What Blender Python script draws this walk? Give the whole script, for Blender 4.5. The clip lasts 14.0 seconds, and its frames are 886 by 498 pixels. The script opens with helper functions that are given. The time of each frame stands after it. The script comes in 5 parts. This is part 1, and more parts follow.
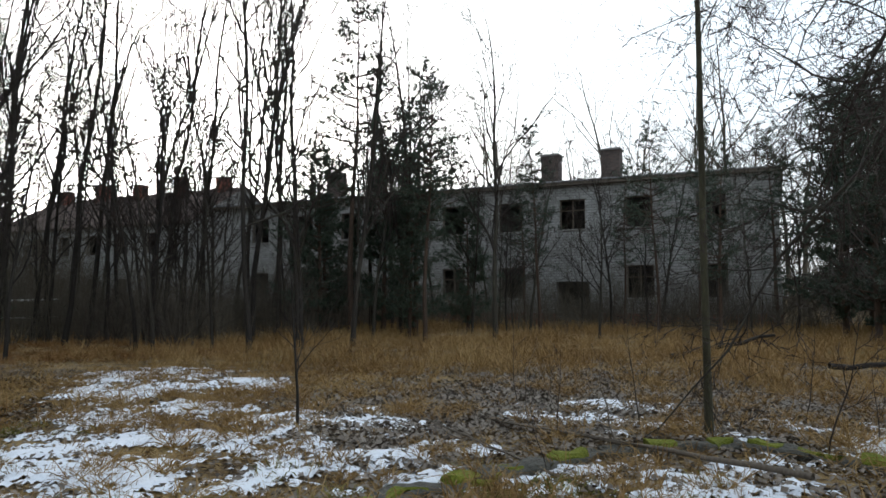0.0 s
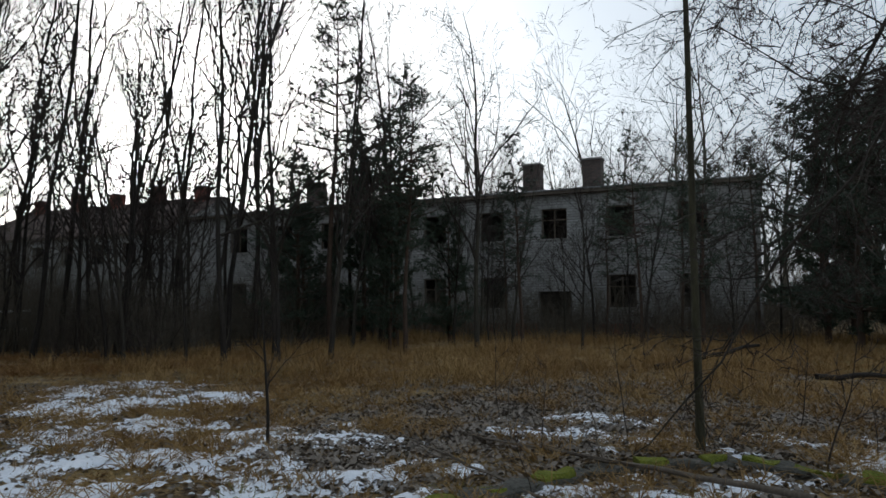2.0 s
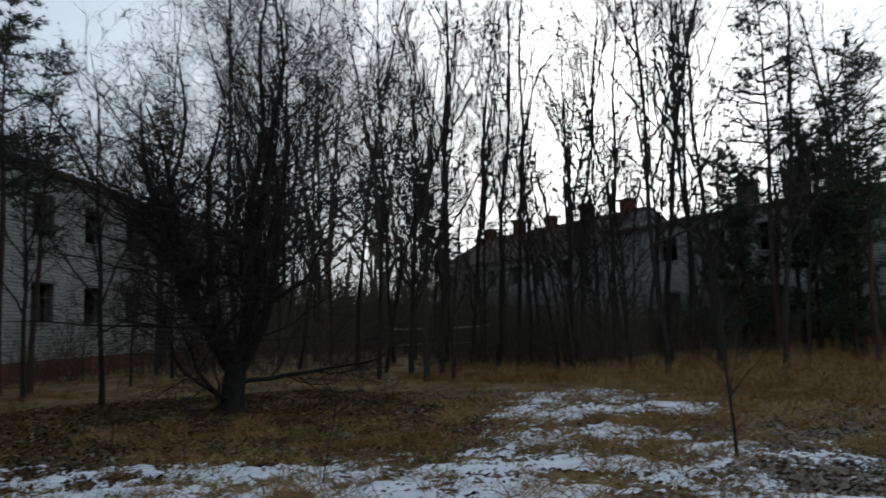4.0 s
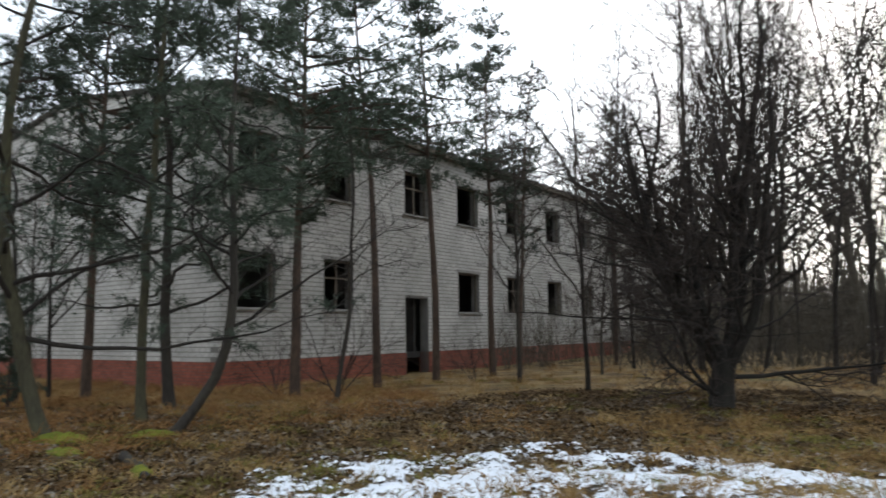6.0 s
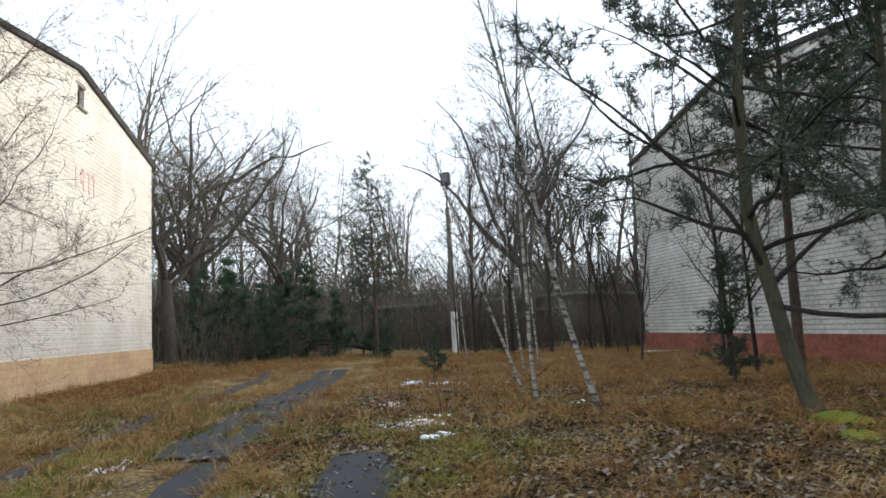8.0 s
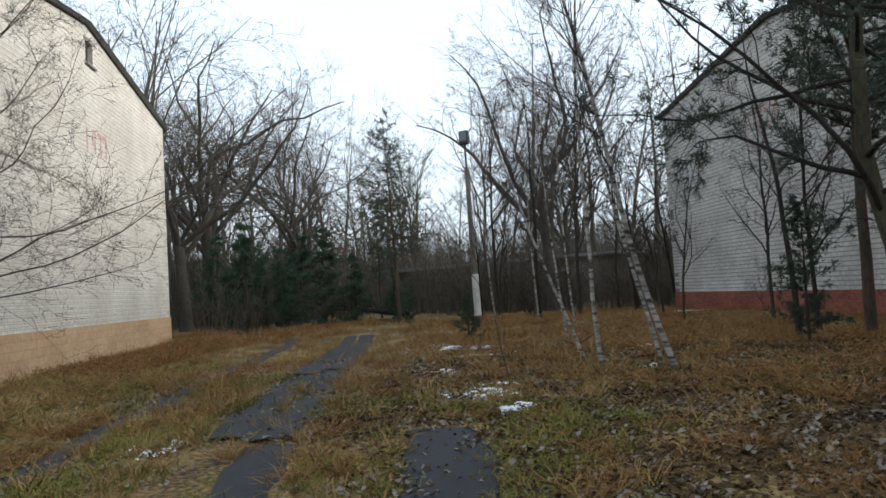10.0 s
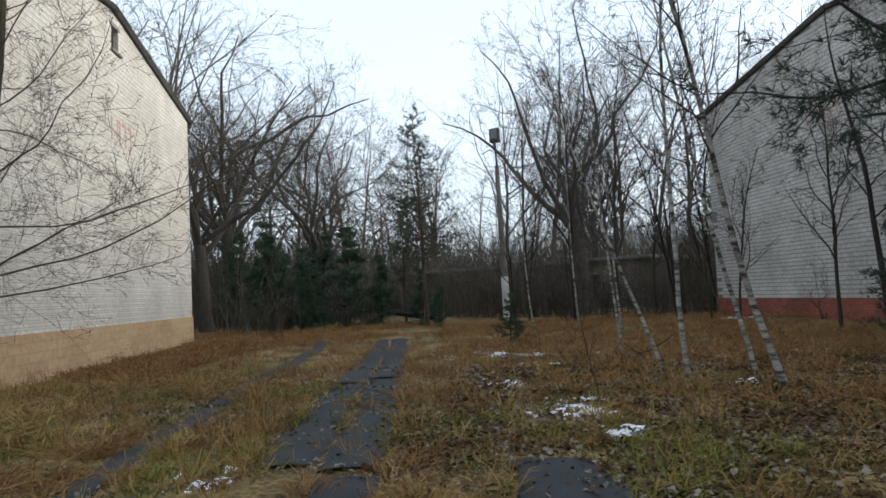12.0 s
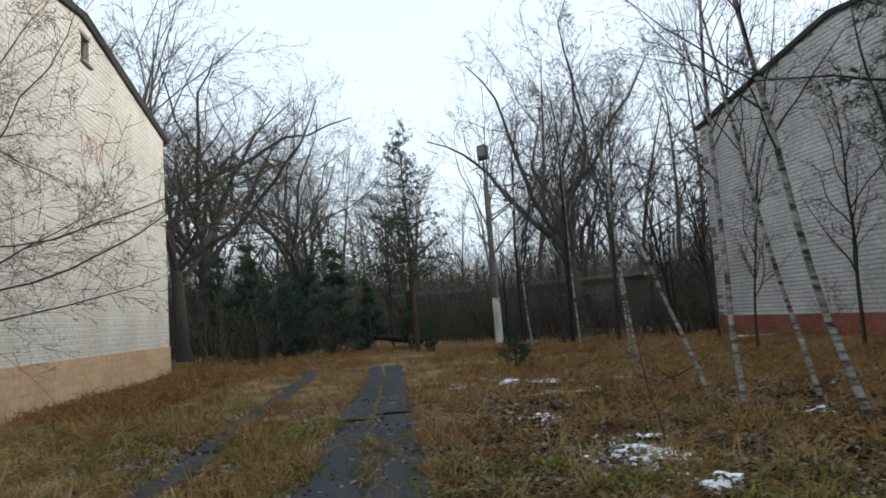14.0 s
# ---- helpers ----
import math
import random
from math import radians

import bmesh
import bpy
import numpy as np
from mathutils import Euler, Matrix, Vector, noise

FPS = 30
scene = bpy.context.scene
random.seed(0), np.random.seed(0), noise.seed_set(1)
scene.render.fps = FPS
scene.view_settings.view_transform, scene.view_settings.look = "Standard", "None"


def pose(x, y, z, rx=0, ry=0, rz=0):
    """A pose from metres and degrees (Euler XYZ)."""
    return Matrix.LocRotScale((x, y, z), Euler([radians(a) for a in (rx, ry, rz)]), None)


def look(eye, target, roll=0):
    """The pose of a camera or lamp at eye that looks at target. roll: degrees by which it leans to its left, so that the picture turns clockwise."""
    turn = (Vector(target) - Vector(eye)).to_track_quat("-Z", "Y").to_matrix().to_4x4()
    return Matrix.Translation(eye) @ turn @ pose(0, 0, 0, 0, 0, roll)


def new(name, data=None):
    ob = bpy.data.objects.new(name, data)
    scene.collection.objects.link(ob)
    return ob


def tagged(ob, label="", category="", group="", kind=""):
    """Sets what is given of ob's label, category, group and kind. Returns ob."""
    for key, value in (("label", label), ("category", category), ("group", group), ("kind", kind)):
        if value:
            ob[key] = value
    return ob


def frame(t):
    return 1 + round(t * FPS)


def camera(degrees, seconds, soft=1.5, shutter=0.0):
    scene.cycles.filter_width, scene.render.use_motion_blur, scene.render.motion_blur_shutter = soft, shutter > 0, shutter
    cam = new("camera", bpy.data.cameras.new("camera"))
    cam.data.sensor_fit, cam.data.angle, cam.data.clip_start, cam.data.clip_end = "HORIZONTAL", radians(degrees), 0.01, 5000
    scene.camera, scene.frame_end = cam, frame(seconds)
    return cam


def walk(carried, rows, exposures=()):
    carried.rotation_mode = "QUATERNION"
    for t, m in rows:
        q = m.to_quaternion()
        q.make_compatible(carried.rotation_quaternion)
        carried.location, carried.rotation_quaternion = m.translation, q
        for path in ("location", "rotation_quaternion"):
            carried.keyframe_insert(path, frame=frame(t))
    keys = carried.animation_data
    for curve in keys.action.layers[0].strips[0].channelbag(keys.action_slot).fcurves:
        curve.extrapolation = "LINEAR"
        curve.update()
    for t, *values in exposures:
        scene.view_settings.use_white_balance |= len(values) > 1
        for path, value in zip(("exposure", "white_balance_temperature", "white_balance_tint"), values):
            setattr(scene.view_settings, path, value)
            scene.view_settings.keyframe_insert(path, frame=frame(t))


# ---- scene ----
cam = camera(63.4, 14.0, soft=1.6, shutter=0.22)
PATH = [
    (0, pose(0.620, -0.140, 1.300, 93.81, 0.20, -65.52)),
    (0.5, pose(0.680, -0.120, 1.300, 93.83, -0.46, -66.52)),
    (1, pose(0.750, -0.090, 1.300, 94.06, -1.42, -67.23)),
    (1.5, pose(0.830, -0.060, 1.300, 94.38, -0.46, -68.06)),
    (2, pose(0.930, -0.030, 1.300, 94.62, 0.37, -66.97)),
    (2.5, pose(1.000, 0.000, 1.300, 94.81, 1.25, -61.01)),
    (3, pose(1.000, 0.050, 1.300, 94.97, 1.95, -51.13)),
    (3.5, pose(0.930, 0.100, 1.300, 95.74, 2.62, -40.83)),
    (4.0, pose(0.840, 0.140, 1.300, 96.15, 2.28, -33.57)),
    (4.2, pose(0.780, 0.160, 1.300, 95.84, 2.60, -29.23)),
    (6.3, pose(-0.300, 0.420, 1.340, 96.58, 0.90, 7.40)),
    (6.5, pose(-0.533, 0.496, 1.338, 96.35, 1.20, 14.00)),
    (7.0, pose(-1.150, 0.762, 1.325, 95.91, 1.60, 34.14)),
    (7.5, pose(-1.546, 0.824, 1.297, 95.94, 3.00, 43.67)),
    (8.0, pose(-1.771, 0.860, 1.278, 96.14, 2.60, 47.00)),
    (8.2, pose(-1.872, 0.902, 1.267, 96.43, 3.00, 47.53)),
    (10.3, pose(-3.144, 0.990, 1.270, 92.92, 3.40, 47.58)),
    (10.5, pose(-3.263, 1.022, 1.286, 92.78, 3.30, 47.66)),
    (11.0, pose(-3.609, 1.031, 1.275, 93.10, 4.90, 46.68)),
    (11.5, pose(-3.917, 1.076, 1.274, 94.33, 3.30, 47.44)),
    (12.0, pose(-4.265, 1.169, 1.290, 93.61, 2.80, 48.43)),
    (12.5, pose(-4.526, 1.149, 1.312, 95.31, 2.70, 46.83)),
    (13.0, pose(-4.825, 1.314, 1.288, 95.05, 2.10, 45.00)),
    (13.5, pose(-5.147, 1.484, 1.305, 95.05, 1.00, 44.33)),
    (14.0, pose(-5.477, 1.571, 1.316, 95.33, 3.90, 46.67)),
]
EXPOSURES = [(0, -0.15, 6350, 8), (0.5, -0.45, 6300, 8), (1.0, -0.72, 6250, 8), (2.5, -1.05, 6150, 8), (3.5, -1.2, 6000, 8), (4.2, -1.1, 6000, 8), (6.3, 0.58, 6550, 10), (7.0, 0.75, 6500, 10), (7.5, 0.72, 6450, 10), (8.2, 0.45, 6400, 9),
             (10.3, 0.0, 6250, 8), (14.0, -0.1, 6200, 8)]
walk(cam, PATH, EXPOSURES)

# ---- light: overcast winter sky, low sun behind thin cloud ----
SUN_YAW, SUN_EL = -45.0, 17.0
world = bpy.data.worlds.new("overcast_sky")
scene.world = world
world.use_nodes = True
wn, wl = world.node_tree.nodes, world.node_tree.links
wn.clear()
sky = wn.new("ShaderNodeTexSky")
sky.sky_type = "NISHITA"
sky.sun_disc = False
sky.sun_elevation = radians(SUN_EL)
sky.sun_rotation = radians(-SUN_YAW)
sky.air_density, sky.dust_density, sky.ozone_density = 1.0, 3.0, 1.0
bg1 = wn.new("ShaderNodeBackground")
bg1.inputs["Strength"].default_value = 0.17
veil = wn.new("ShaderNodeHueSaturation")
veil.inputs["Saturation"].default_value = 0.3
wl.new(sky.outputs["Color"], veil.inputs["Color"])
wl.new(veil.outputs["Color"], bg1.inputs["Color"])
bg2 = wn.new("ShaderNodeBackground")
bg2.inputs["Color"].default_value = (0.80, 0.92, 1.04, 1)
bg2.inputs["Strength"].default_value = 0.80
wadd = wn.new("ShaderNodeAddShader")
wout = wn.new("ShaderNodeOutputWorld")
wl.new(bg1.outputs[0], wadd.inputs[0])
wl.new(bg2.outputs[0], wadd.inputs[1])
wl.new(wadd.outputs[0], wout.inputs["Surface"])

sun_data = bpy.data.lights.new("sun", "SUN")
sun_data.energy, sun_data.angle, sun_data.color = 0.8, radians(14), (1.0, 0.86, 0.70)
sun = new("sun", sun_data)
sun.matrix_world = look((0, 0, 0), (math.sin(radians(SUN_YAW)) * 1.0, -math.cos(radians(SUN_YAW)), -math.tan(radians(SUN_EL))))


# ---- materials ----
def material(name, stops, scale=4.0, fine=60.0, rough=0.85, bump=0.3, metal=0.0, stretch=(1, 1, 1), vary=0.0, spec=0.3, fac=0.5, far=0.05):
    """A grainy surface: colour ramp over two noises, bump, and a change from object to object."""
    m = bpy.data.materials.new(name)
    m.use_nodes = True
    n, l = m.node_tree.nodes, m.node_tree.links
    b = n["Principled BSDF"]
    b.inputs["Roughness"].default_value = rough
    b.inputs["Metallic"].default_value = metal
    b.inputs["Specular IOR Level"].default_value = spec
    tc = n.new("ShaderNodeTexCoord")
    mp = n.new("ShaderNodeMapping")
    mp.inputs["Scale"].default_value = stretch
    l.new(tc.outputs["Object"], mp.inputs["Vector"])
    n1, n2 = n.new("ShaderNodeTexNoise"), n.new("ShaderNodeTexNoise")
    n1.inputs["Scale"].default_value, n1.inputs["Detail"].default_value = scale, 5
    n2.inputs["Scale"].default_value, n2.inputs["Detail"].default_value = fine, 4
    for q in (n1, n2):
        l.new(mp.outputs[0], q.inputs["Vector"])
    mx = n.new("ShaderNodeMix")
    mx.inputs[0].default_value = fac
    l.new(n1.outputs["Fac"], mx.inputs[2])
    l.new(n2.outputs["Fac"], mx.inputs[3])
    last = mx.outputs[0]
    if vary:
        oi = n.new("ShaderNodeObjectInfo")
        ma = n.new("ShaderNodeMath")
        ma.operation = "MULTIPLY_ADD"
        ma.inputs[1].default_value, ma.inputs[2].default_value = vary, -vary / 2
        l.new(oi.outputs["Random"], ma.inputs[0])
        ad = n.new("ShaderNodeMath")
        l.new(last, ad.inputs[0])
        l.new(ma.outputs[0], ad.inputs[1])
        last = ad.outputs[0]
    cr = n.new("ShaderNodeValToRGB")
    els = cr.color_ramp.elements
    for i, (p, c) in enumerate(stops):
        e = els[i] if i < 2 else els.new(p)
        e.position, e.color = p, (*c, 1)
    l.new(last, cr.inputs["Fac"])
    l.new(cr.outputs["Color"], b.inputs["Base Color"])
    if bump:
        bp = n.new("ShaderNodeBump")
        bp.inputs["Strength"].default_value, bp.inputs["Distance"].default_value = bump, far
        l.new(n2.outputs["Fac"], bp.inputs["Height"])
        l.new(bp.outputs[0], b.inputs["Normal"])
    return m


def brick_material(name, c1, c2, mortar, dirt, width=0.25, height=0.125, turn=0.0):
    """Brickwork: bond with staggered joints in the wall's own plane, stained in patches."""
    m = material(name, [(0.3, dirt), (0.62, (1, 1, 1))], scale=0.7, fine=9.0, bump=0.25, rough=0.9, far=0.01)
    n, l = m.node_tree.nodes, m.node_tree.links
    b = n["Principled BSDF"]
    ramp = next(q for q in n if q.type == "VALTORGB")
    tc = next(q for q in n if q.type == "TEX_COORD")
    sep, com, add = n.new("ShaderNodeSeparateXYZ"), n.new("ShaderNodeCombineXYZ"), n.new("ShaderNodeMath")
    l.new(tc.outputs["Object"], sep.inputs[0])
    l.new(sep.outputs["X"], add.inputs[0])
    l.new(sep.outputs["Y"], add.inputs[1])
    l.new(add.outputs[0], com.inputs["X"])
    l.new(sep.outputs["Z"], com.inputs["Y"])
    br = n.new("ShaderNodeTexBrick")
    br.inputs["Color1"].default_value, br.inputs["Color2"].default_value, br.inputs["Mortar"].default_value = (*c1, 1), (*c2, 1), (*mortar, 1)
    br.inputs["Scale"].default_value = 1.0
    br.inputs["Mortar Size"].default_value = 0.008
    br.inputs["Brick Width"].default_value, br.inputs["Row Height"].default_value = width, height
    l.new(com.outputs[0], br.inputs["Vector"])
    mul = n.new("ShaderNodeMix")
    mul.data_type, mul.blend_type = "RGBA", "MULTIPLY"
    mul.inputs[0].default_value = 1.0
    l.new(br.outputs["Color"], mul.inputs[6])
    l.new(ramp.outputs["Color"], mul.inputs[7])
    l.new(mul.outputs[2], b.inputs["Base Color"])
    return m


MAT = {}
MAT["white_brick"] = brick_material("white_brick", (0.78, 0.745, 0.67), (0.71, 0.675, 0.60), (0.50, 0.475, 0.42), (0.66, 0.63, 0.58))
# White brick again, stained, with the shade on this block put into the colour.
MAT["shaded_stained_brick"] = brick_material("shaded_stained_brick", (0.62, 0.60, 0.57), (0.53, 0.515, 0.48), (0.40, 0.385, 0.36), (0.50, 0.49, 0.47))
MAT["grey_brick"] = brick_material("grey_brick", (0.42, 0.415, 0.40), (0.31, 0.305, 0.29), (0.15, 0.145, 0.14), (0.50, 0.49, 0.47))
MAT["red_brick"] = brick_material("red_brick", (0.33, 0.10, 0.065), (0.24, 0.075, 0.05), (0.16, 0.10, 0.08), (0.45, 0.42, 0.40), height=0.08)
MAT["tan_plinth"] = brick_material("tan_plinth", (0.64, 0.45, 0.27), (0.57, 0.40, 0.24), (0.50, 0.35, 0.21), (0.70, 0.62, 0.58), width=0.5, height=0.19)
MAT["sooty_brick"] = brick_material("sooty_brick", (0.14, 0.10, 0.085), (0.10, 0.08, 0.07), (0.08, 0.075, 0.07), (0.5, 0.48, 0.46), height=0.08)
# Near-black for rooms: the gloom behind empty windows is put into the colour.
MAT["dark"] = material("unlit_interior", [(0.3, (0.03, 0.028, 0.026)), (0.7, (0.07, 0.065, 0.06))])
MAT["mortar"] = material("mortar", [(0.3, (0.13, 0.125, 0.115)), (0.7, (0.22, 0.21, 0.19))], 3, 40)
MAT["mortar_light"] = material("pale_mortar", [(0.3, (0.40, 0.38, 0.345)), (0.7, (0.52, 0.50, 0.455))], 3, 40)
MAT["concrete"] = material("concrete", [(0.3, (0.16, 0.155, 0.145)), (0.7, (0.34, 0.33, 0.31))], 3, 40)
MAT["kerb"] = material("wet_concrete", [(0.3, (0.035, 0.034, 0.028)), (0.6, (0.095, 0.090, 0.075)), (0.8, (0.16, 0.15, 0.13))], 5, 30, bump=0.6)
MAT["roof"] = material("roof_sheet", [(0.3, (0.10, 0.10, 0.10)), (0.7, (0.26, 0.26, 0.26))], 0.8, 20)
MAT["roof_red"] = material("roof_tile", [(0.3, (0.06, 0.045, 0.04)), (0.7, (0.13, 0.09, 0.075))], 0.8, 20)
MAT["wood"] = material("weathered_wood", [(0.3, (0.07, 0.055, 0.04)), (0.7, (0.17, 0.14, 0.11))], 3, 50, stretch=(1, 1, 0.1))
MAT["bark"] = material("grey_bark", [(0.3, (0.014, 0.011, 0.009)), (0.55, (0.036, 0.030, 0.024)), (0.78, (0.065, 0.062, 0.042))], 2.2, 30, stretch=(1, 1, 0.25), bump=0.6, vary=0.25)
MAT["bark_green"] = material("algae_bark", [(0.3, (0.022, 0.019, 0.013)), (0.55, (0.062, 0.057, 0.032)), (0.78, (0.10, 0.098, 0.045))], 2.2, 30, stretch=(1, 1, 0.25), bump=0.6)
MAT["bark_pine"] = material("pine_bark", [(0.3, (0.03, 0.022, 0.017)), (0.6, (0.085, 0.055, 0.038)), (0.8, (0.13, 0.075, 0.045))], 3, 24, stretch=(1, 1, 0.3), bump=0.6)
MAT["bark_birch"] = material("birch_bark", [(0.42, (0.035, 0.03, 0.025)), (0.53, (0.26, 0.24, 0.21)), (0.72, (0.52, 0.50, 0.46))], 5, 14, stretch=(0.35, 0.35, 1.6), bump=0.2)
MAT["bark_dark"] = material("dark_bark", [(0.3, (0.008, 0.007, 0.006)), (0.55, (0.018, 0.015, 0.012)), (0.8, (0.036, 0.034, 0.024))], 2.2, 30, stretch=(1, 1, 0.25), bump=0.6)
# Oak bark lightened, so that its colour carries the haze in front of it.
MAT["bark_oak_hazed"] = material("hazed_oak_bark", [(0.3, (0.035, 0.030, 0.025)), (0.55, (0.075, 0.066, 0.055)), (0.8, (0.125, 0.115, 0.090))], 1.5, 24, stretch=(1, 1, 0.25), bump=0.6)
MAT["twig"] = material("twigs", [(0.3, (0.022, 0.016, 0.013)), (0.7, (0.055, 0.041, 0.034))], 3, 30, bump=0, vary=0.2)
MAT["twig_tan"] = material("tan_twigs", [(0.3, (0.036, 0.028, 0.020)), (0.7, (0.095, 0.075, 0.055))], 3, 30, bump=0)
# Paler and greyer than the near twigs: haze of distance is coloured in.
MAT["far_twig_hazed"] = material("hazed_far_twigs", [(0.3, (0.058, 0.049, 0.037)), (0.7, (0.13, 0.112, 0.084))], 0.12, 5, bump=0)
MAT["needle"] = material("pine_needles", [(0.3, (0.022, 0.034, 0.022)), (0.7, (0.060, 0.085, 0.055))], 2.0, 30, bump=0, rough=0.6, vary=0.2)
MAT["spruce"] = material("spruce_needles", [(0.3, (0.022, 0.044, 0.026)), (0.7, (0.064, 0.108, 0.062))], 2.0, 30, bump=0, rough=0.6)
MAT["grass"] = material("dry_grass", [(0.3, (0.118, 0.062, 0.019)), (0.5, (0.26, 0.155, 0.055)), (0.72, (0.42, 0.295, 0.125))], 0.5, 6, bump=0, rough=0.8)
MAT["grass_green"] = material("green_grass", [(0.3, (0.075, 0.073, 0.012)), (0.7, (0.21, 0.19, 0.036))], 0.5, 6, bump=0, rough=0.8)
MAT["leaf"] = material("dead_leaves", [(0.3, (0.050, 0.036, 0.026)), (0.50, (0.14, 0.110, 0.080)), (0.70, (0.29, 0.245, 0.20))], 3, 9, bump=0, rough=0.55, spec=0.5)
# Wet leaves, made darker still: the shade beneath trees is part of this colour.
MAT["wet_shaded_leaf"] = material("wet_shaded_leaves", [(0.3, (0.030, 0.018, 0.008)), (0.55, (0.078, 0.045, 0.018)), (0.75, (0.14, 0.085, 0.036))], 3, 9, bump=0, rough=0.8, spec=0.15)
MAT["leaf_red"] = material("bracken", [(0.3, (0.12, 0.052, 0.016)), (0.5, (0.22, 0.11, 0.035)), (0.75, (0.33, 0.19, 0.075))], 2, 9, bump=0, rough=0.8)
MAT["snow"] = material("old_snow", [(0.3, (0.62, 0.66, 0.72)), (0.7, (0.86, 0.88, 0.92))], 3, 40, bump=0.4, rough=0.6, far=0.02)
MAT["moss"] = material("moss", [(0.3, (0.06, 0.075, 0.008)), (0.7, (0.22, 0.235, 0.025))], 6, 60, bump=0.8, rough=0.95, far=0.03)
MAT["asphalt"] = material("wet_asphalt", [(0.3, (0.018, 0.019, 0.021)), (0.7, (0.045, 0.046, 0.050))], 1.6, 60, bump=0.35, rough=0.8, spec=0.2, far=0.01)
MAT["steel"] = material("lamp_housing", [(0.3, (0.02, 0.02, 0.022)), (0.7, (0.05, 0.05, 0.055))], 4, 30, rough=0.5)
MAT["pole"] = material("pole_concrete", [(0.3, (0.10, 0.09, 0.078)), (0.7, (0.20, 0.18, 0.155))], 2, 40, stretch=(1, 1, 0.2))


def ground_material():
    m = material("winter_ground", [(0.36, (0.030, 0.018, 0.008)), (0.45, (0.098, 0.060, 0.023)), (0.53, (0.205, 0.135, 0.054)), (0.64, (0.35, 0.245, 0.105))], 1.1, 19.0, bump=1.0, rough=0.95, far=0.06, fac=0.5)
    n, l = m.node_tree.nodes, m.node_tree.links
    b = n["Principled BSDF"]
    ramp = next(q for q in n if q.type == "VALTORGB")
    g = n.new("ShaderNodeTexNoise")
    g.inputs["Scale"].default_value, g.inputs["Detail"].default_value = 0.17, 6
    l.new(next(q for q in n if q.type == "TEX_COORD").outputs["Object"], g.inputs["Vector"])
    gr = n.new("ShaderNodeValToRGB")
    gr.color_ramp.elements[0].position, gr.color_ramp.elements[1].position = 0.56, 0.74
    l.new(g.outputs["Fac"], gr.inputs["Fac"])
    mx = n.new("ShaderNodeMix")
    mx.data_type = "RGBA"
    l.new(gr.outputs["Color"], mx.inputs[0])
    l.new(ramp.outputs["Color"], mx.inputs[6])
    mx.inputs[7].default_value = (0.085, 0.082, 0.018, 1)
    l.new(mx.outputs[2], b.inputs["Base Color"])
    return m


MAT["ground"] = ground_material()


# ---- builders ----
def mesh(name, verts, faces, mats=None, smooth=False):
    me = bpy.data.meshes.new(name)
    me.from_pydata([tuple(v) for v in verts], [], faces)
    me.update()
    if mats:
        me.materials.append(mats)
    if smooth:
        me.polygons.foreach_set("use_smooth", [True] * len(me.polygons))
    return me


def part_mesh(name, me, parent=None, label=""):
    ob = new(name, me)
    if parent is not None:
        ob.parent = parent
    return tagged(ob, label)


def part(name, bm, mat, parent=None, label=""):
    me = bpy.data.meshes.new(name)
    bm.to_mesh(me)
    bm.free()
    me.materials.append(mat)
    return part_mesh(name, me, parent, label)


def thing(name, m, label, category, group="", kind=""):
    ob = new(name)
    ob.matrix_world = m
    return tagged(ob, label, category, group, kind)


def box_bm(boxes, bevel=0.0):
    """Boxes (x0, y0, z0, x1, y1, z1) in one bmesh, edges rounded."""
    bm = bmesh.new()
    for x0, y0, z0, x1, y1, z1 in boxes:
        vs = [bm.verts.new((x, y, z)) for z in (z0, z1) for y in (y0, y1) for x in (x0, x1)]
        for f in ((0, 2, 3, 1), (4, 5, 7, 6), (0, 1, 5, 4), (2, 6, 7, 3), (1, 3, 7, 5), (0, 4, 6, 2)):
            bm.faces.new([vs[i] for i in f])
    if bevel:
        bmesh.ops.bevel(bm, geom=list(bm.edges), offset=bevel, segments=1, affect="EDGES", profile=0.5)
    return bm


def ground_height(x, y):
    """Lie of the land: nearly level, softly uneven."""
    return 0.035 * math.sin(0.9 * x + 0.4) * math.cos(0.75 * y) + 0.05 * math.sin(0.23 * x - 0.31 * y)


def cross(a, b):
    a0, a1, a2 = a[..., 0], a[..., 1], a[..., 2]
    b0, b1, b2 = b[..., 0], b[..., 1], b[..., 2]
    out = np.empty(np.broadcast(a, b).shape)
    out[..., 0], out[..., 1], out[..., 2] = a1 * b2 - a2 * b1, a2 * b0 - a0 * b2, a0 * b1 - a1 * b0
    return out


UP, SKEW = np.array((0.0, 0.0, 1.0)), np.array((0.31, 0.87, 0.38))


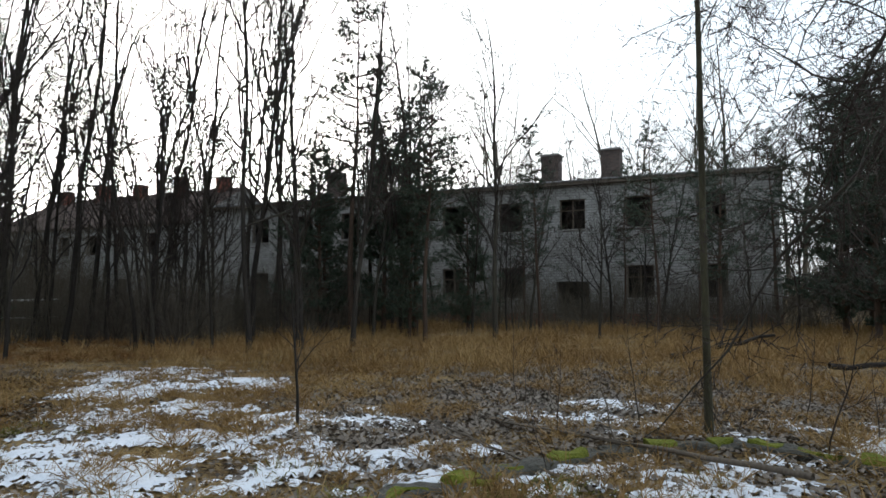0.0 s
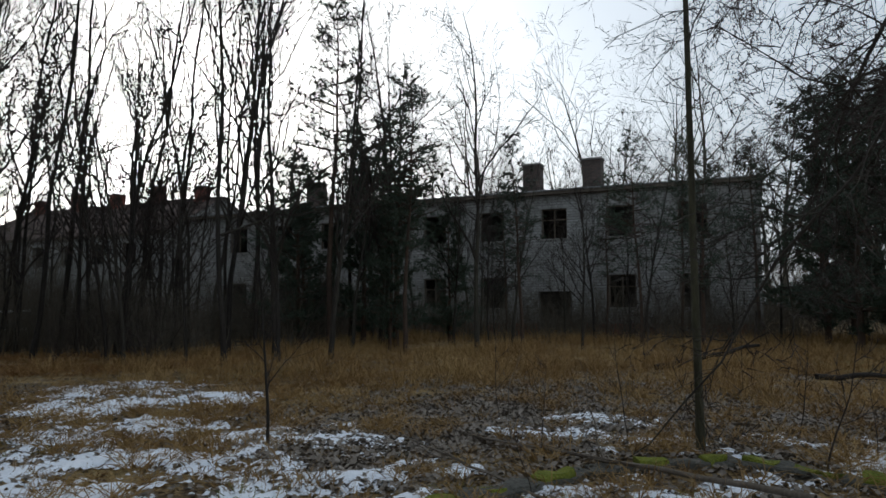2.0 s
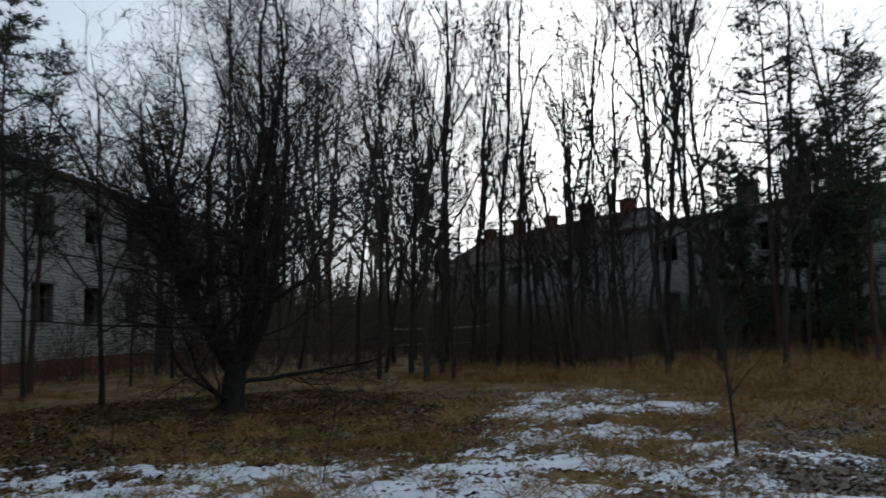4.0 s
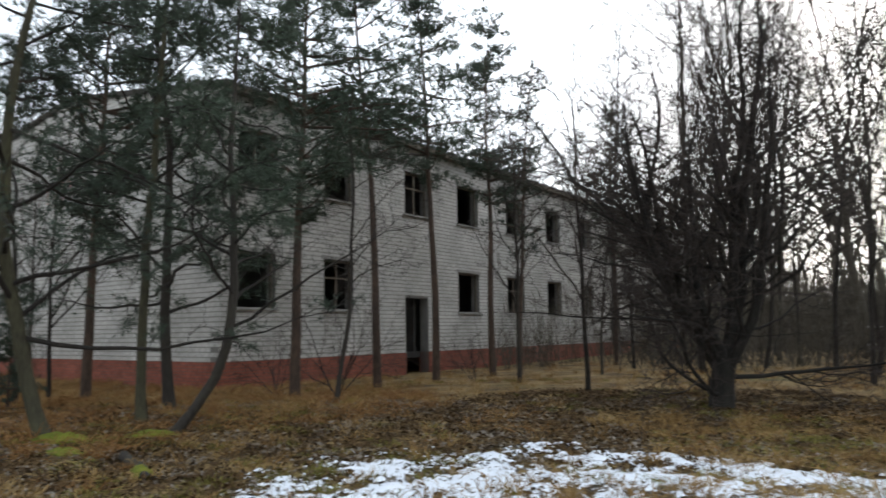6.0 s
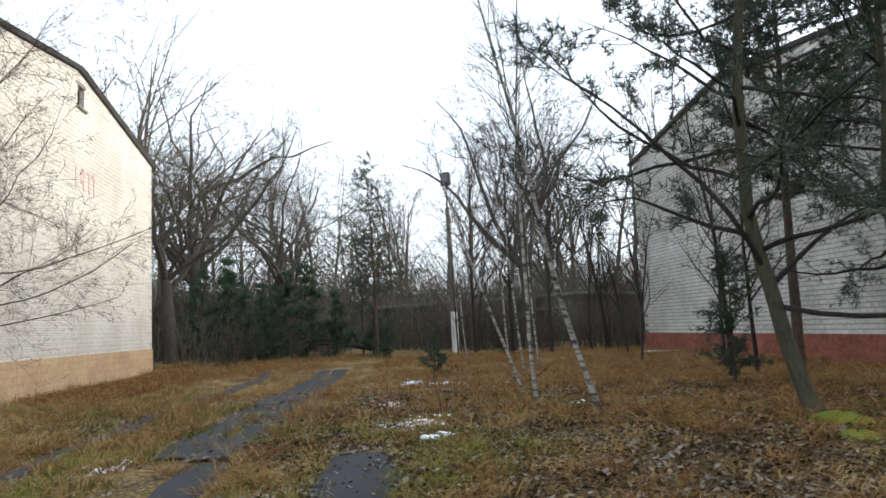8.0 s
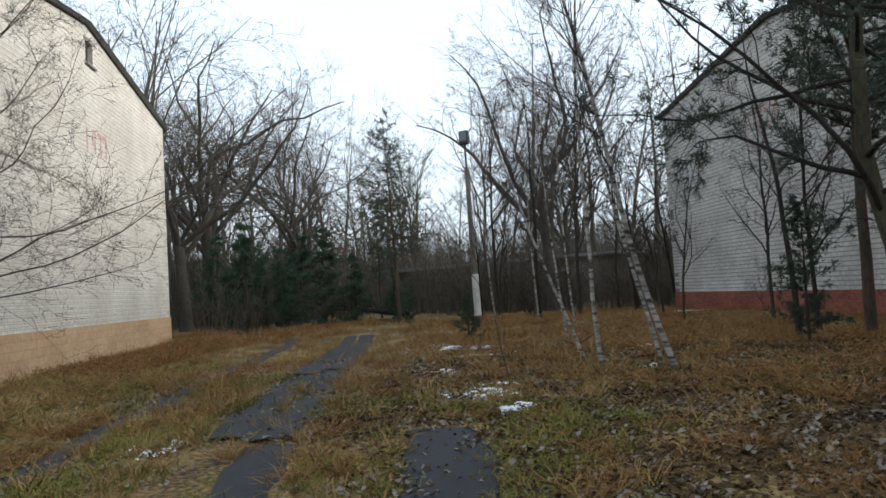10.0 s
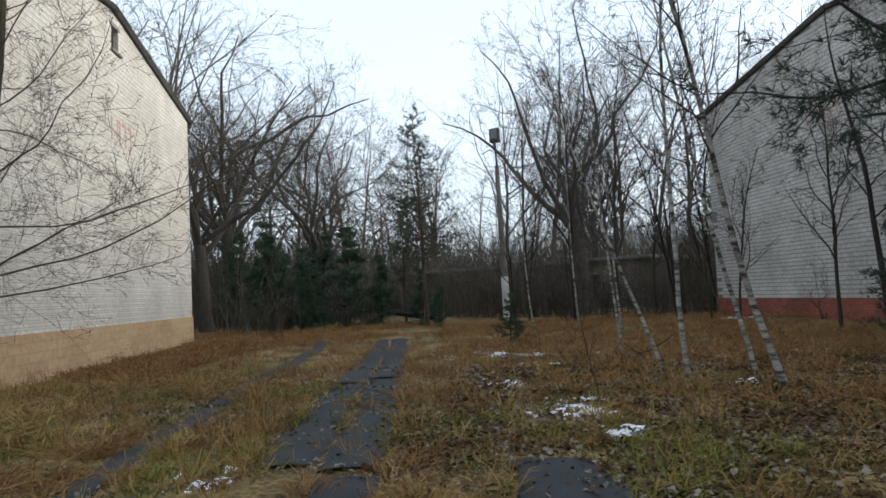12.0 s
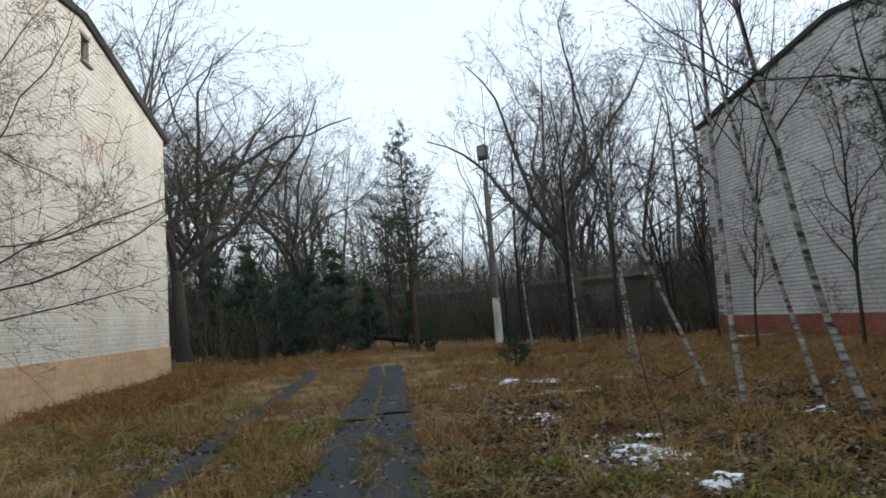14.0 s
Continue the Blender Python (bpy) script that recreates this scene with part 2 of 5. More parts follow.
class Wood:
    """Collects tubes of branches and leaf blades into one mesh."""

    def __init__(self):
        self.v, self.f, self.n = [], [], 0

    def tube(self, pts, radii, sides):
        pts, radii = np.asarray(pts, float), np.asarray(radii, float)
        d = pts[-1] - pts[0]
        d /= np.linalg.norm(d) + 1e-9
        a = cross(d, SKEW if abs(d[2]) > 0.8 else UP)
        a /= np.linalg.norm(a) + 1e-9
        b = cross(d, a)
        t = np.arange(sides) * 2 * math.pi / sides
        ring = np.cos(t)[:, None] * a + np.sin(t)[:, None] * b
        self.v.append((pts[:, None] + radii[:, None, None] * ring[None]).reshape(-1, 3))
        k, n = len(pts), self.n
        for i in range(k - 1):
            o = n + i * sides
            for j in range(sides):
                j2 = (j + 1) % sides
                self.f.append((o + j, o + j2, o + sides + j2, o + sides + j))
        self.n += k * sides

    def blades(self, base, tip, width):
        """Narrow two-sided triangles from base to tip, arrays of points."""
        base, tip = np.asarray(base, float), np.asarray(tip, float)
        d = tip - base
        s = cross(d, np.random.normal(size=d.shape))
        s *= (width / 2) / (np.linalg.norm(s, axis=1, keepdims=True) + 1e-9)
        k = len(base)
        self.v.append(np.stack((base - s, base + s, tip), 1).reshape(-1, 3))
        idx = self.n + np.arange(k * 3).reshape(-1, 3)
        self.f.extend(map(tuple, idx.tolist()))
        self.n += k * 3

    def done(self, name, mat, smooth=True):
        return mesh(name, np.concatenate(self.v), self.f, mat, smooth)


def unit(v):
    return v / (math.sqrt(v[0] * v[0] + v[1] * v[1] + v[2] * v[2]) + 1e-9)


def wander(rng, start, way, length, steps, bend, lift):
    pts, p, d = [start], np.array(start, float), unit(np.array(way, float))
    for _ in range(steps):
        d = unit(d + rng.normal(size=3) * bend + np.array((0, 0, lift)))
        p = p + d * (length / steps)
        pts.append(p.copy())
    return np.array(pts)


def sprout(rng, wood, twig, pts, radii, level, spec):
    """Side branches along a branch, then theirs, down to twigs."""
    count, ratio, lift, bend = spec["count"][level], spec["ratio"][level], spec["lift"][level], spec["bend"]
    angle = spec["angles"][level] if "angles" in spec else spec["angle"]
    length = np.linalg.norm(np.diff(pts, axis=0), axis=1).sum()
    k = len(pts) - 1
    for i in range(count):
        u = spec["from"][level] + (1 - spec["from"][level]) * (i + rng.random()) / count
        j = min(int(u * k), k - 1)
        w = u * k - j
        p = pts[j] * (1 - w) + pts[j + 1] * w
        along = unit(pts[j + 1] - pts[j])
        side = unit(cross(along, rng.normal(size=3)))
        a = radians(angle + rng.normal() * 12)
        way = along * math.cos(a) + side * math.sin(a)
        ln = length * ratio * (1.15 - 0.75 * (u - spec["from"][level])) * (0.6 + 0.7 * rng.random())
        r = max((radii[j] * (1 - w) + radii[j + 1] * w) * spec["thin"], 0.0022 * spec.get("twig", 1.0))
        steps = spec.get("steps", (5, 4, 3, 2))[min(level, 3)]
        if spec.get("blade") and level + 1 == len(spec["count"]):
            tips = p + way * ln + rng.normal(size=3) * ln * 0.15
            twig.blades(p[None], tips[None], spec["blade"])
            mid = p + (tips - p) * 0.45
            twig.blades(mid[None], (mid + (way + rng.normal(size=3) * 0.6) * ln * 0.5)[None], spec["blade"] * 0.8)
            continue
        q = wander(rng, p, way, ln, steps, bend, lift)
        rr = np.linspace(r, max(r * 0.25, 0.0016 * spec.get("twig", 1.0)), steps + 1)
        (wood if level == 0 or r > spec.get("limb", 0.025) else twig).tube(q, rr, (6, 4, 3, 3)[min(level, 3)])
        if level + 1 < len(spec["count"]):
            sprout(rng, wood, twig, q, rr, level + 1, spec)


def bare_tree_meshes(seed, height, radius, spec, bark, lean=(0, 0), stems=1, crook=0.05, foot=(0, 0)):
    rng = np.random.default_rng(seed)
    wood, limb, twig = Wood(), Wood(), Wood()
    for s in range(stems):
        way = np.array((lean[0], lean[1], 1.0)) + (rng.normal(size=3) * (0.0 if stems == 1 else spec.get("spread", 0.35))) * (1, 1, 0)
        h = height * (1 if s == 0 else 0.75 + 0.3 * rng.random())
        pts = wander(rng, (0, 0, -0.1), way, h, 14, crook, 0.03)
        pts = pts + np.exp(-np.maximum(pts[:, 2:], 0) / 0.8) * np.array((foot[0], foot[1], 0.0)) - np.array((foot[0], foot[1], 0.0))
        r = radius * (1 if s == 0 else 0.7) * (1 - 0.93 * np.linspace(0, 1, 15)) ** 0.8
        r[0] *= 1.2
        wood.tube(pts, r, 9)
        sprout(rng, limb, twig, pts, r, 0, spec)
    return wood.done("trunk", MAT[bark]), twig.done("crown", MAT["twig"]), limb.done("bough", MAT["twig" if bark == "bark_birch" else bark])


SLENDER = dict(blade=0.015, steps=(6, 4, 2, 2), count=(14, 7, 6, 3), ratio=(0.38, 0.40, 0.45, 0.55), angles=(36, 42, 46, 48), lift=(0.08, 0.06, 0.03, 0.0), bend=0.17, thin=0.60, limb=0.02, **{"from": (0.22, 0.2, 0.15, 0.15)})
BIRCH = dict(blade=0.005, count=(24, 7, 4), ratio=(0.20, 0.45, 0.5), angle=40, lift=(0.04, -0.03, -0.05), bend=0.14, thin=0.42, limb=0.012, **{"from": (0.35, 0.2, 0.2)})
SAPLING = dict(count=(12, 4), ratio=(0.28, 0.4), angle=38, lift=(0.08, 0.0), bend=0.14, thin=0.5, limb=0.01, **{"from": (0.3, 0.2)})
SHRUB = dict(steps=(3, 2, 2), count=(7, 5, 4), ratio=(0.5, 0.5, 0.5), angle=36, lift=(0.05, 0, 0), bend=0.18, thin=0.6, spread=0.55, limb=0.01, **{"from": (0.15, 0.15, 0.15)})
FAR = dict(blade=0.03, steps=(3, 2, 2), count=(13, 6, 7), ratio=(0.46, 0.45, 0.45), angle=44, lift=(0.08, 0.02, 0), bend=0.2, thin=0.55, twig=2.2, limb=0.0, **{"from": (0.25, 0.2, 0.2)})


def conifer_meshes(seed, height, radius, width, start, dense, blade, needle, bark, droop=0.0, cone=0.85, lean=(0, 0), fat=0.022, each=8):
    """A pine or spruce: whorls of boughs that carry tufts of needles."""
    rng = np.random.default_rng(seed)
    np.random.seed(seed)
    wood, leaf = Wood(), Wood()
    pts = wander(rng, (0, 0, -0.1), (lean[0], lean[1], 1.0), height, 14, 0.025, 0.02)
    r = radius * (1 - 0.93 * np.linspace(0, 1, 15))
    wood.tube(pts, r, 9)
    levels = int(height * (1 - start) / 0.34)
    for i in range(levels):
        u = start + (1 - start) * (i + 0.5 * rng.random()) / levels
        j = min(int(u * 14), 13)
        w = u * 14 - j
        p = pts[j] * (1 - w) + pts[j + 1] * w
        reach = width * (1 - cone * (u - start) / (1 - start)) * (0.35 + 0.65 * min(1, (u - start) * 9))
        for k in range(rng.integers(2, 7)):
            a = rng.random() * 2 * math.pi
            ln = reach * (0.3 + 0.95 * rng.random())
            q = wander(rng, p, (math.cos(a), math.sin(a), 0.25 - droop + rng.normal() * 0.15), ln, 5, 0.14, 0.05 - droop * 0.25)
            wood.tube(q, np.linspace(0.012 + ln * 0.009, 0.004, 6), 4)
            for c in range(int(dense * (0.6 + ln))):
                uu = 0.25 + 0.78 * rng.random()
                jj = min(int(uu * 5), 4)
                o = q[jj] + (q[jj + 1] - q[jj]) * (uu * 5 - jj) + rng.normal(size=3) * 0.11 * (0.5 + ln * 0.5) * (1, 1, 0.6)
                along = unit(q[-1] - q[0])
                s = rng.normal(size=(each, 3)) * 0.75 + along * 0.9 + (0, 0, 0.25 - droop)
                s /= np.linalg.norm(s, axis=1, keepdims=True)
                leaf.blades(o + s * 0.01, o + s * blade * (0.7 + 0.6 * rng.random((each, 1))), fat)
    return wood.done("trunk", MAT[bark]), leaf.done("crown", MAT[needle], False)


def fan_tree_meshes(seed, trunk, radius, limbs, length, out, spec, bark, twig_mat="twig", bend=0.16, lift=0.10, thin=0.5, low=0):
    """A short trunk that breaks up into many limbs; low: extra boughs that leave it lower and reach sideways."""
    rng = np.random.default_rng(seed)
    wood, limb, twig = Wood(), Wood(), Wood()
    pts = wander(rng, (0, 0, -0.1), (0.05, 0.02, 1), trunk, 7, 0.05, 0.02)
    r = radius * np.linspace(1.0, 0.78, 8)
    r[0] *= 1.35
    wood.tube(pts, r, 12)
    for i in range(limbs + low):
        a = i * 2.4 + rng.normal() * 0.3
        side = i >= limbs
        o = radians(rng.uniform(68, 84) if side else out[0] + (out[1] - out[0]) * ((i * 0.618) % 1.0))
        k = int(rng.integers(3, 6)) if side else 7 - i % 3
        ln = length * (0.55 if side else 0.8 + 0.4 * rng.random())
        q = wander(rng, pts[k] - np.array((0, 0, 0.08)), (math.cos(a) * math.sin(o), math.sin(a) * math.sin(o), math.cos(o)), ln, 10, bend, lift * (0.3 if side else 1))
        r0 = radius * thin * (0.45 if side else 0.75 + 0.5 * rng.random())
        rr = r0 * (1 - 0.9 * np.linspace(0, 1, 11)) ** 0.9 + 0.003
        limb.tube(q, rr, 8)
        sprout(rng, limb, twig, q, rr, 0, spec)
    return wood.done("trunk", MAT[bark]), twig.done("crown", MAT[twig_mat]), limb.done("bough", MAT[bark])


def crooked_pine_meshes(seed, height, radius, lean, foot, limbs, reach, start, green, bark, dense=10, blade=0.13, fat=0.013):
    """A wild pine with a bent foot, long crooked limbs, dead ones below and tufts of needles above."""
    rng = np.random.default_rng(seed)
    np.random.seed(seed)
    wood, limb, leaf = Wood(), Wood(), Wood()
    pts = wander(rng, (0, 0, -0.1), (lean[0], lean[1], 1.0), height, 16, 0.07, 0.03)
    shift = np.array((foot[0], foot[1], 0.0))
    pts = pts + np.exp(-np.maximum(pts[:, 2:], 0) / 0.7) * shift - shift
    r = radius * (1 - 0.92 * np.linspace(0, 1, 17)) ** 0.85
    r[0] *= 1.3
    wood.tube(pts, r, 10)
    for i in range(limbs):
        u = start + (0.99 - start) * (i + rng.random()) / limbs
        j = min(int(u * 16), 15)
        p = pts[j] + (pts[j + 1] - pts[j]) * (u * 16 - j)
        a = i * 2.4 + rng.normal() * 0.5
        ln = reach * (1.1 - 0.65 * (u - start) / (1 - start)) * (0.55 + 0.6 * rng.random())
        q = wander(rng, p, (math.cos(a), math.sin(a), 0.2 + rng.normal() * 0.25), ln, 9, 0.19, 0.02)
        limb.tube(q, np.linspace(max(r[j] * 0.42, 0.012), 0.005, 10), 6)
        for k in range(9):
            uu = 0.25 + 0.75 * rng.random()
            jj = min(int(uu * 9), 8)
            o = q[jj] + (q[jj + 1] - q[jj]) * (uu * 9 - jj)
            along = unit(q[jj + 1] - q[jj])
            way = along * 0.7 + unit(cross(along, rng.normal(size=3))) * 0.8 + np.array((0, 0, -0.08))
            t = wander(rng, o, way, ln * 0.30 * (0.4 + rng.random()), 4, 0.22, 0.0)
            limb.tube(t, np.linspace(0.008, 0.003, 5), 3)
            if u < green - 0.12 * rng.random():
                for w in range(3):
                    b = t[1 + w]
                    limb.tube(wander(rng, b, rng.normal(size=3), 0.25 * (0.5 + rng.random()), 2, 0.2, 0.0), (0.004, 0.003, 0.002), 3)
                continue
            for c in range(dense):
                v = 0.2 + 0.85 * rng.random()
                n = min(int(v * 4), 3)
                m = t[n] + (t[n + 1] - t[n]) * (v * 4 - n) + rng.normal(size=3) * 0.05
                d = rng.normal(size=(9, 3)) * 0.7 + unit(way) * 0.8 + (0, 0, 0.1)
                d /= np.linalg.norm(d, axis=1, keepdims=True)
                leaf.blades(m + d * 0.01, m + d * blade * (0.7 + 0.6 * rng.random((9, 1))), fat)
    return wood.done("trunk", MAT[bark]), leaf.done("crown", MAT["needle"], False), limb.done("bough", MAT["bark"])


def plant(name, meshes, x, y, label, category="tree", turn=0.0, size=1.0, group="", tilt=(0, 0)):
    m = pose(x, y, ground_height(x, y), tilt[0], tilt[1], turn) @ Matrix.Scale(size, 4)
    ob = thing(name, m, label, category, group)
    part_mesh("trunk", meshes[0], ob)
    part_mesh("crown", meshes[1], ob)
    if len(meshes) > 2:
        tagged(part_mesh("bough", meshes[2], ob), kind="stuff")
    return ob


# ---- ground ----
def build_ground():
    xs = np.concatenate((-np.geomspace(900, 46, 14), np.arange(-40, 60.1, 0.5), np.geomspace(66, 900, 14)))
    ys = np.concatenate((-np.geomspace(900, 16, 14), np.arange(-12, 60.1, 0.5), np.geomspace(66, 900, 14)))
    v = [(x, y, ground_height(x, y) if abs(x) < 80 and abs(y) < 80 else 0.0) for y in ys for x in xs]
    k = len(xs)
    f = [(j * k + i, j * k + i + 1, (j + 1) * k + i + 1, (j + 1) * k + i) for j in range(len(ys) - 1) for i in range(k - 1)]
    return tagged(new("ground", mesh("ground", v, f, MAT["ground"], True)), "brown winter ground of dead grass and fallen leaves", "ground", kind="structure")


build_ground()


# ---- houses ----
def split_span(x0, x1, holes):
    out, x = [], x0
    for a, b in sorted(holes):
        if a > x:
            out.append((x, min(a, x1)))
        x = max(x, b)
    if x < x1:
        out.append((x, x1))
    return [s for s in out if s[1] - s[0] > 0.01]


def wall(name, parent, length, z0, top, openings, brick, backing, course=0.125, thick=0.36, rise=0.0):
    """A wall in the x-z plane that looks to -y: backing with openings through it, brick courses proud of the joints.
    rise: height of a low gable above top at mid-length."""
    boxes = []
    trim = 0.03 if rise else 0.0
    edges = sorted({z0, top, *[min(o[k], top) for o in openings for k in (1, 3)]})
    for a, b in zip(edges, edges[1:]):
        mid = (a + b) / 2
        for s, e in split_span(trim, length - trim, [(o[0], o[2]) for o in openings if o[1] < mid < o[3]]):
            boxes.append((s, 0.012, a, e, thick, b))
    ob = part(name, box_bm(boxes), backing, parent)
    if rise:
        high = [o for o in openings if o[3] > top]
        cuts = sorted({0.0, length / 2, length, *[x for o in high for x in (o[0], o[2])]})
        v, f = [], []
        for a, b in zip(cuts, cuts[1:]):
            za, zb = (top + rise * (1 - abs(x - length / 2) / (length / 2)) for x in (a, b))
            spans = [(top, top, za, zb)]
            for o in high:
                if o[0] < (a + b) / 2 < o[2]:
                    spans = [(o[3], o[3], za, zb)] + ([(top, top, o[1], o[1])] if o[1] > top else [])
            for la, lb, ha, hb in spans:
                n = len(v)
                v += [(a, 0.012, la), (b, 0.012, lb), (b, 0.012, hb), (a, 0.012, ha), (a, thick, la), (b, thick, lb), (b, thick, hb), (a, thick, ha)]
                f += [(n, n + 1, n + 2, n + 3), (n + 7, n + 6, n + 5, n + 4), (n, n + 4, n + 5, n + 1), (n + 3, n + 2, n + 6, n + 7), (n, n + 3, n + 7, n + 4), (n + 1, n + 5, n + 6, n + 2)]
        part_mesh("gable_top", mesh("gable_top", v, f, backing), ob)
    rng = random.Random(name + str(length))
    v, f = [], []
    z = z0
    while z < top + rise - 0.06:
        zt = z + course - 0.016
        mid = (z + zt) / 2
        zt = zt if rise else min(zt, top)
        inset = 0.0 if zt <= top else (zt - top) / rise * length / 2
        for s, e in split_span(inset, length - inset, [(o[0], o[2]) for o in openings if o[1] - 0.03 < mid < o[3] + 0.03]):
            y = rng.uniform(-0.004, 0.002)
            n = len(v)
            v += [(s, y, z), (e, y, z), (e, y, zt), (s, y, zt), (s, 0.02, z), (e, 0.02, z), (e, 0.02, zt), (s, 0.02, zt)]
            f += [(n, n + 1, n + 2, n + 3), (n + 3, n + 2, n + 6, n + 7), (n, n + 4, n + 5, n + 1), (n, n + 3, n + 7, n + 4), (n + 1, n + 5, n + 6, n + 2)]
        z += course
    tagged(part_mesh("brick_course", mesh("brick_course", v, f, brick), ob), "", kind="stuff")
    return ob


def window(parent, x0, z0, x1, z1, rng, frame_left):
    """An emptied window: reveal, sill, lintel and what is left of the frame."""
    w = part("window", box_bm([(x0 - 0.1, -0.02, z1 + 0.0, x1 + 0.1, 0.01, z1 + 0.11)], 0.008), MAT["concrete"], parent)
    part("sill", box_bm([(x0 - 0.09, -0.09, z0 - 0.07, x1 + 0.09, 0.2, z0 - 0.005)], 0.008), MAT["concrete"], w)
    bars = [(x0, 0.12, z0, x0 + 0.06, 0.18, z1), (x1 - 0.06, 0.12, z0, x1, 0.18, z1), (x0, 0.12, z1 - 0.06, x1, 0.18, z1)]
    if frame_left > 0:
        xm = (x0 + x1) / 2
        bars.append((xm - 0.03, 0.12, z0, xm + 0.03, 0.18, z1))
    if frame_left > 1:
        bars.append((x0, 0.12, z0 + 0.62 * (z1 - z0), x1, 0.18, z0 + 0.62 * (z1 - z0) + 0.05))
    part("frame", box_bm(bars), MAT["wood"], w)
    return w


def house(name, m, label, length, depth, plinth, eave, rise, front, brick, plinth_mat, side_openings=(), chimneys=(), roof="roof", backing="mortar"):
    """Two-storey block. Local frame: x along the front, y into the house, the front at y = 0; the gables at both ends."""
    h = thing(name, m, label, "building")
    rng = random.Random(name)
    wf = wall("front_wall", h, length, plinth, eave, front, MAT[brick], MAT[backing])
    for o in front:
        if o[1] > plinth:
            window(wf, *o, rng, rng.choice((0, 0, 1, 2)))
    g = wall("gable_wall", h, depth, plinth, eave, side_openings, MAT[brick], MAT[backing], rise=rise)
    g.matrix_local = pose(0, depth, 0, 0, 0, -90)
    for o in side_openings:
        window(g, *o, rng, 0)
    g2 = wall("gable_wall", h, depth, plinth, eave, (), MAT[brick], MAT[backing], rise=rise)
    g2.matrix_local = pose(length, 0, 0, 0, 0, 90)
    b = wall("back_wall", h, length, plinth, eave, (), MAT[brick], MAT[backing])
    b.matrix_local = pose(length, depth, 0, 0, 0, 180)
    doors = [(o[0], o[2]) for o in front if o[1] <= plinth]
    segs = [(s, -0.03, -0.4, e, 0.4, plinth) for s, e in split_span(-0.03, length + 0.03, doors)]
    segs += [(-0.03, 0.4, -0.4, 0.4, depth - 0.4, plinth), (length - 0.4, 0.4, -0.4, length + 0.03, depth - 0.4, plinth), (-0.03, depth - 0.4, -0.4, length + 0.03, depth + 0.03, plinth)]
    for b in segs:
        part("plinth", box_bm([b]), MAT[plinth_mat], h)
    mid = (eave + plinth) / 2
    # Floors and partitions take the room colour, so that openings look unlit.
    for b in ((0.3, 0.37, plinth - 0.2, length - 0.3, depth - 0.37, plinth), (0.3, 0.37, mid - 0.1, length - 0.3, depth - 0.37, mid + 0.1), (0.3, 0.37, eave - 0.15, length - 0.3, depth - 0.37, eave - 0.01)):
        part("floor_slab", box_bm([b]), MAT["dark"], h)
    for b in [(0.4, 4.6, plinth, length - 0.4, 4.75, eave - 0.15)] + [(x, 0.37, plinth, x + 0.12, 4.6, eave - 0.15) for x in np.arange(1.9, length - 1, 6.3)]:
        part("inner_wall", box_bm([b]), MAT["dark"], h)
    # roof: two corrugated sheets, fascia
    o = 0.32
    slope = rise / (depth / 2)
    for side in (0, 1):
        v, f = [], []
        n = int(length / 0.09)
        for i in range(n + 1):
            x = -0.15 + (length + 0.3) * i / n
            dz = 0.022 * math.cos(math.pi * i)
            y0, y1 = (-o, depth / 2) if side == 0 else (depth + o, depth / 2)
            v += [(x, y0, eave - o * slope + 0.1 + dz), (x, y1, eave + rise + 0.1 + dz), (x, y0, eave - o * slope + 0.06 + dz), (x, y1, eave + rise + 0.06 + dz)]
        for i in range(n):
            a = i * 4
            f += [(a, a + 4, a + 5, a + 1), (a + 2, a + 3, a + 7, a + 6), (a, a + 2, a + 6, a + 4)]
        part_mesh("roof", mesh("roof", v, f, MAT[roof]), h)
    part("fascia", box_bm([(-0.1, -o + 0.04, eave - o * slope - 0.1, length + 0.1, -o + 0.07, eave - o * slope + 0.06), (-0.1, -o + 0.07, eave - o * slope - 0.1, length + 0.1, -0.02, eave - o * slope - 0.06)]), MAT["wood"], h)
    for x, y, w, d, hh, mat in chimneys:
        zr = eave + rise * (1 - abs(y - depth / 2) / (depth / 2))
        c = part("chimney", box_bm([(x - w / 2, y - d / 2, zr - 0.3, x + w / 2, y + d / 2, zr + hh)]), MAT[mat], h)
        part("cap", box_bm([(x - w / 2 - 0.08, y - d / 2 - 0.08, zr + hh, x + w / 2 + 0.08, y + d / 2 + 0.08, zr + hh + 0.1)], 0.02), MAT["concrete"], c)
    return h


def row_of_windows(s0, step, count, sill, head, width, skip=()):
    return [(s0 + i * step, sill, s0 + i * step + width, head) for i in range(count) if i not in skip]


# the long grey block: its front runs along +y at x = 34 and looks to -x
A_LEN, A_YAW = 31.9, -0.7
a_front = []
for i in range(9):
    s = 28.55 - 3.12 * i
    a_front.append((s, 4.5, s + 1.25, 5.92))
    if i == 2:
        a_front.append((s - 0.2, -0.05, s + 1.4, 2.0))
    else:
        a_front.append((s, 1.22, s + 1.25, 2.72))
HOUSE_A = house("apartment_block", pose(34.15 + 0.35, 2.79 + 28.5, 0, 0, 0, -90 + A_YAW), "long abandoned two-storey block of grey-white brick with empty windows", A_LEN, 12.0, 0.5, 6.75, 1.0, a_front, "grey_brick", "red_brick",
                chimneys=[(23.9, 4.6, 1.0, 0.8, 1.5, "sooty_brick"), (20.3, 5.6, 1.0, 0.8, 1.5, "sooty_brick"), (9.5, 4.6, 1.0, 0.8, 1.5, "sooty_brick"), (6.5, 4.6, 1.0, 0.8, 1.5, "sooty_brick")])

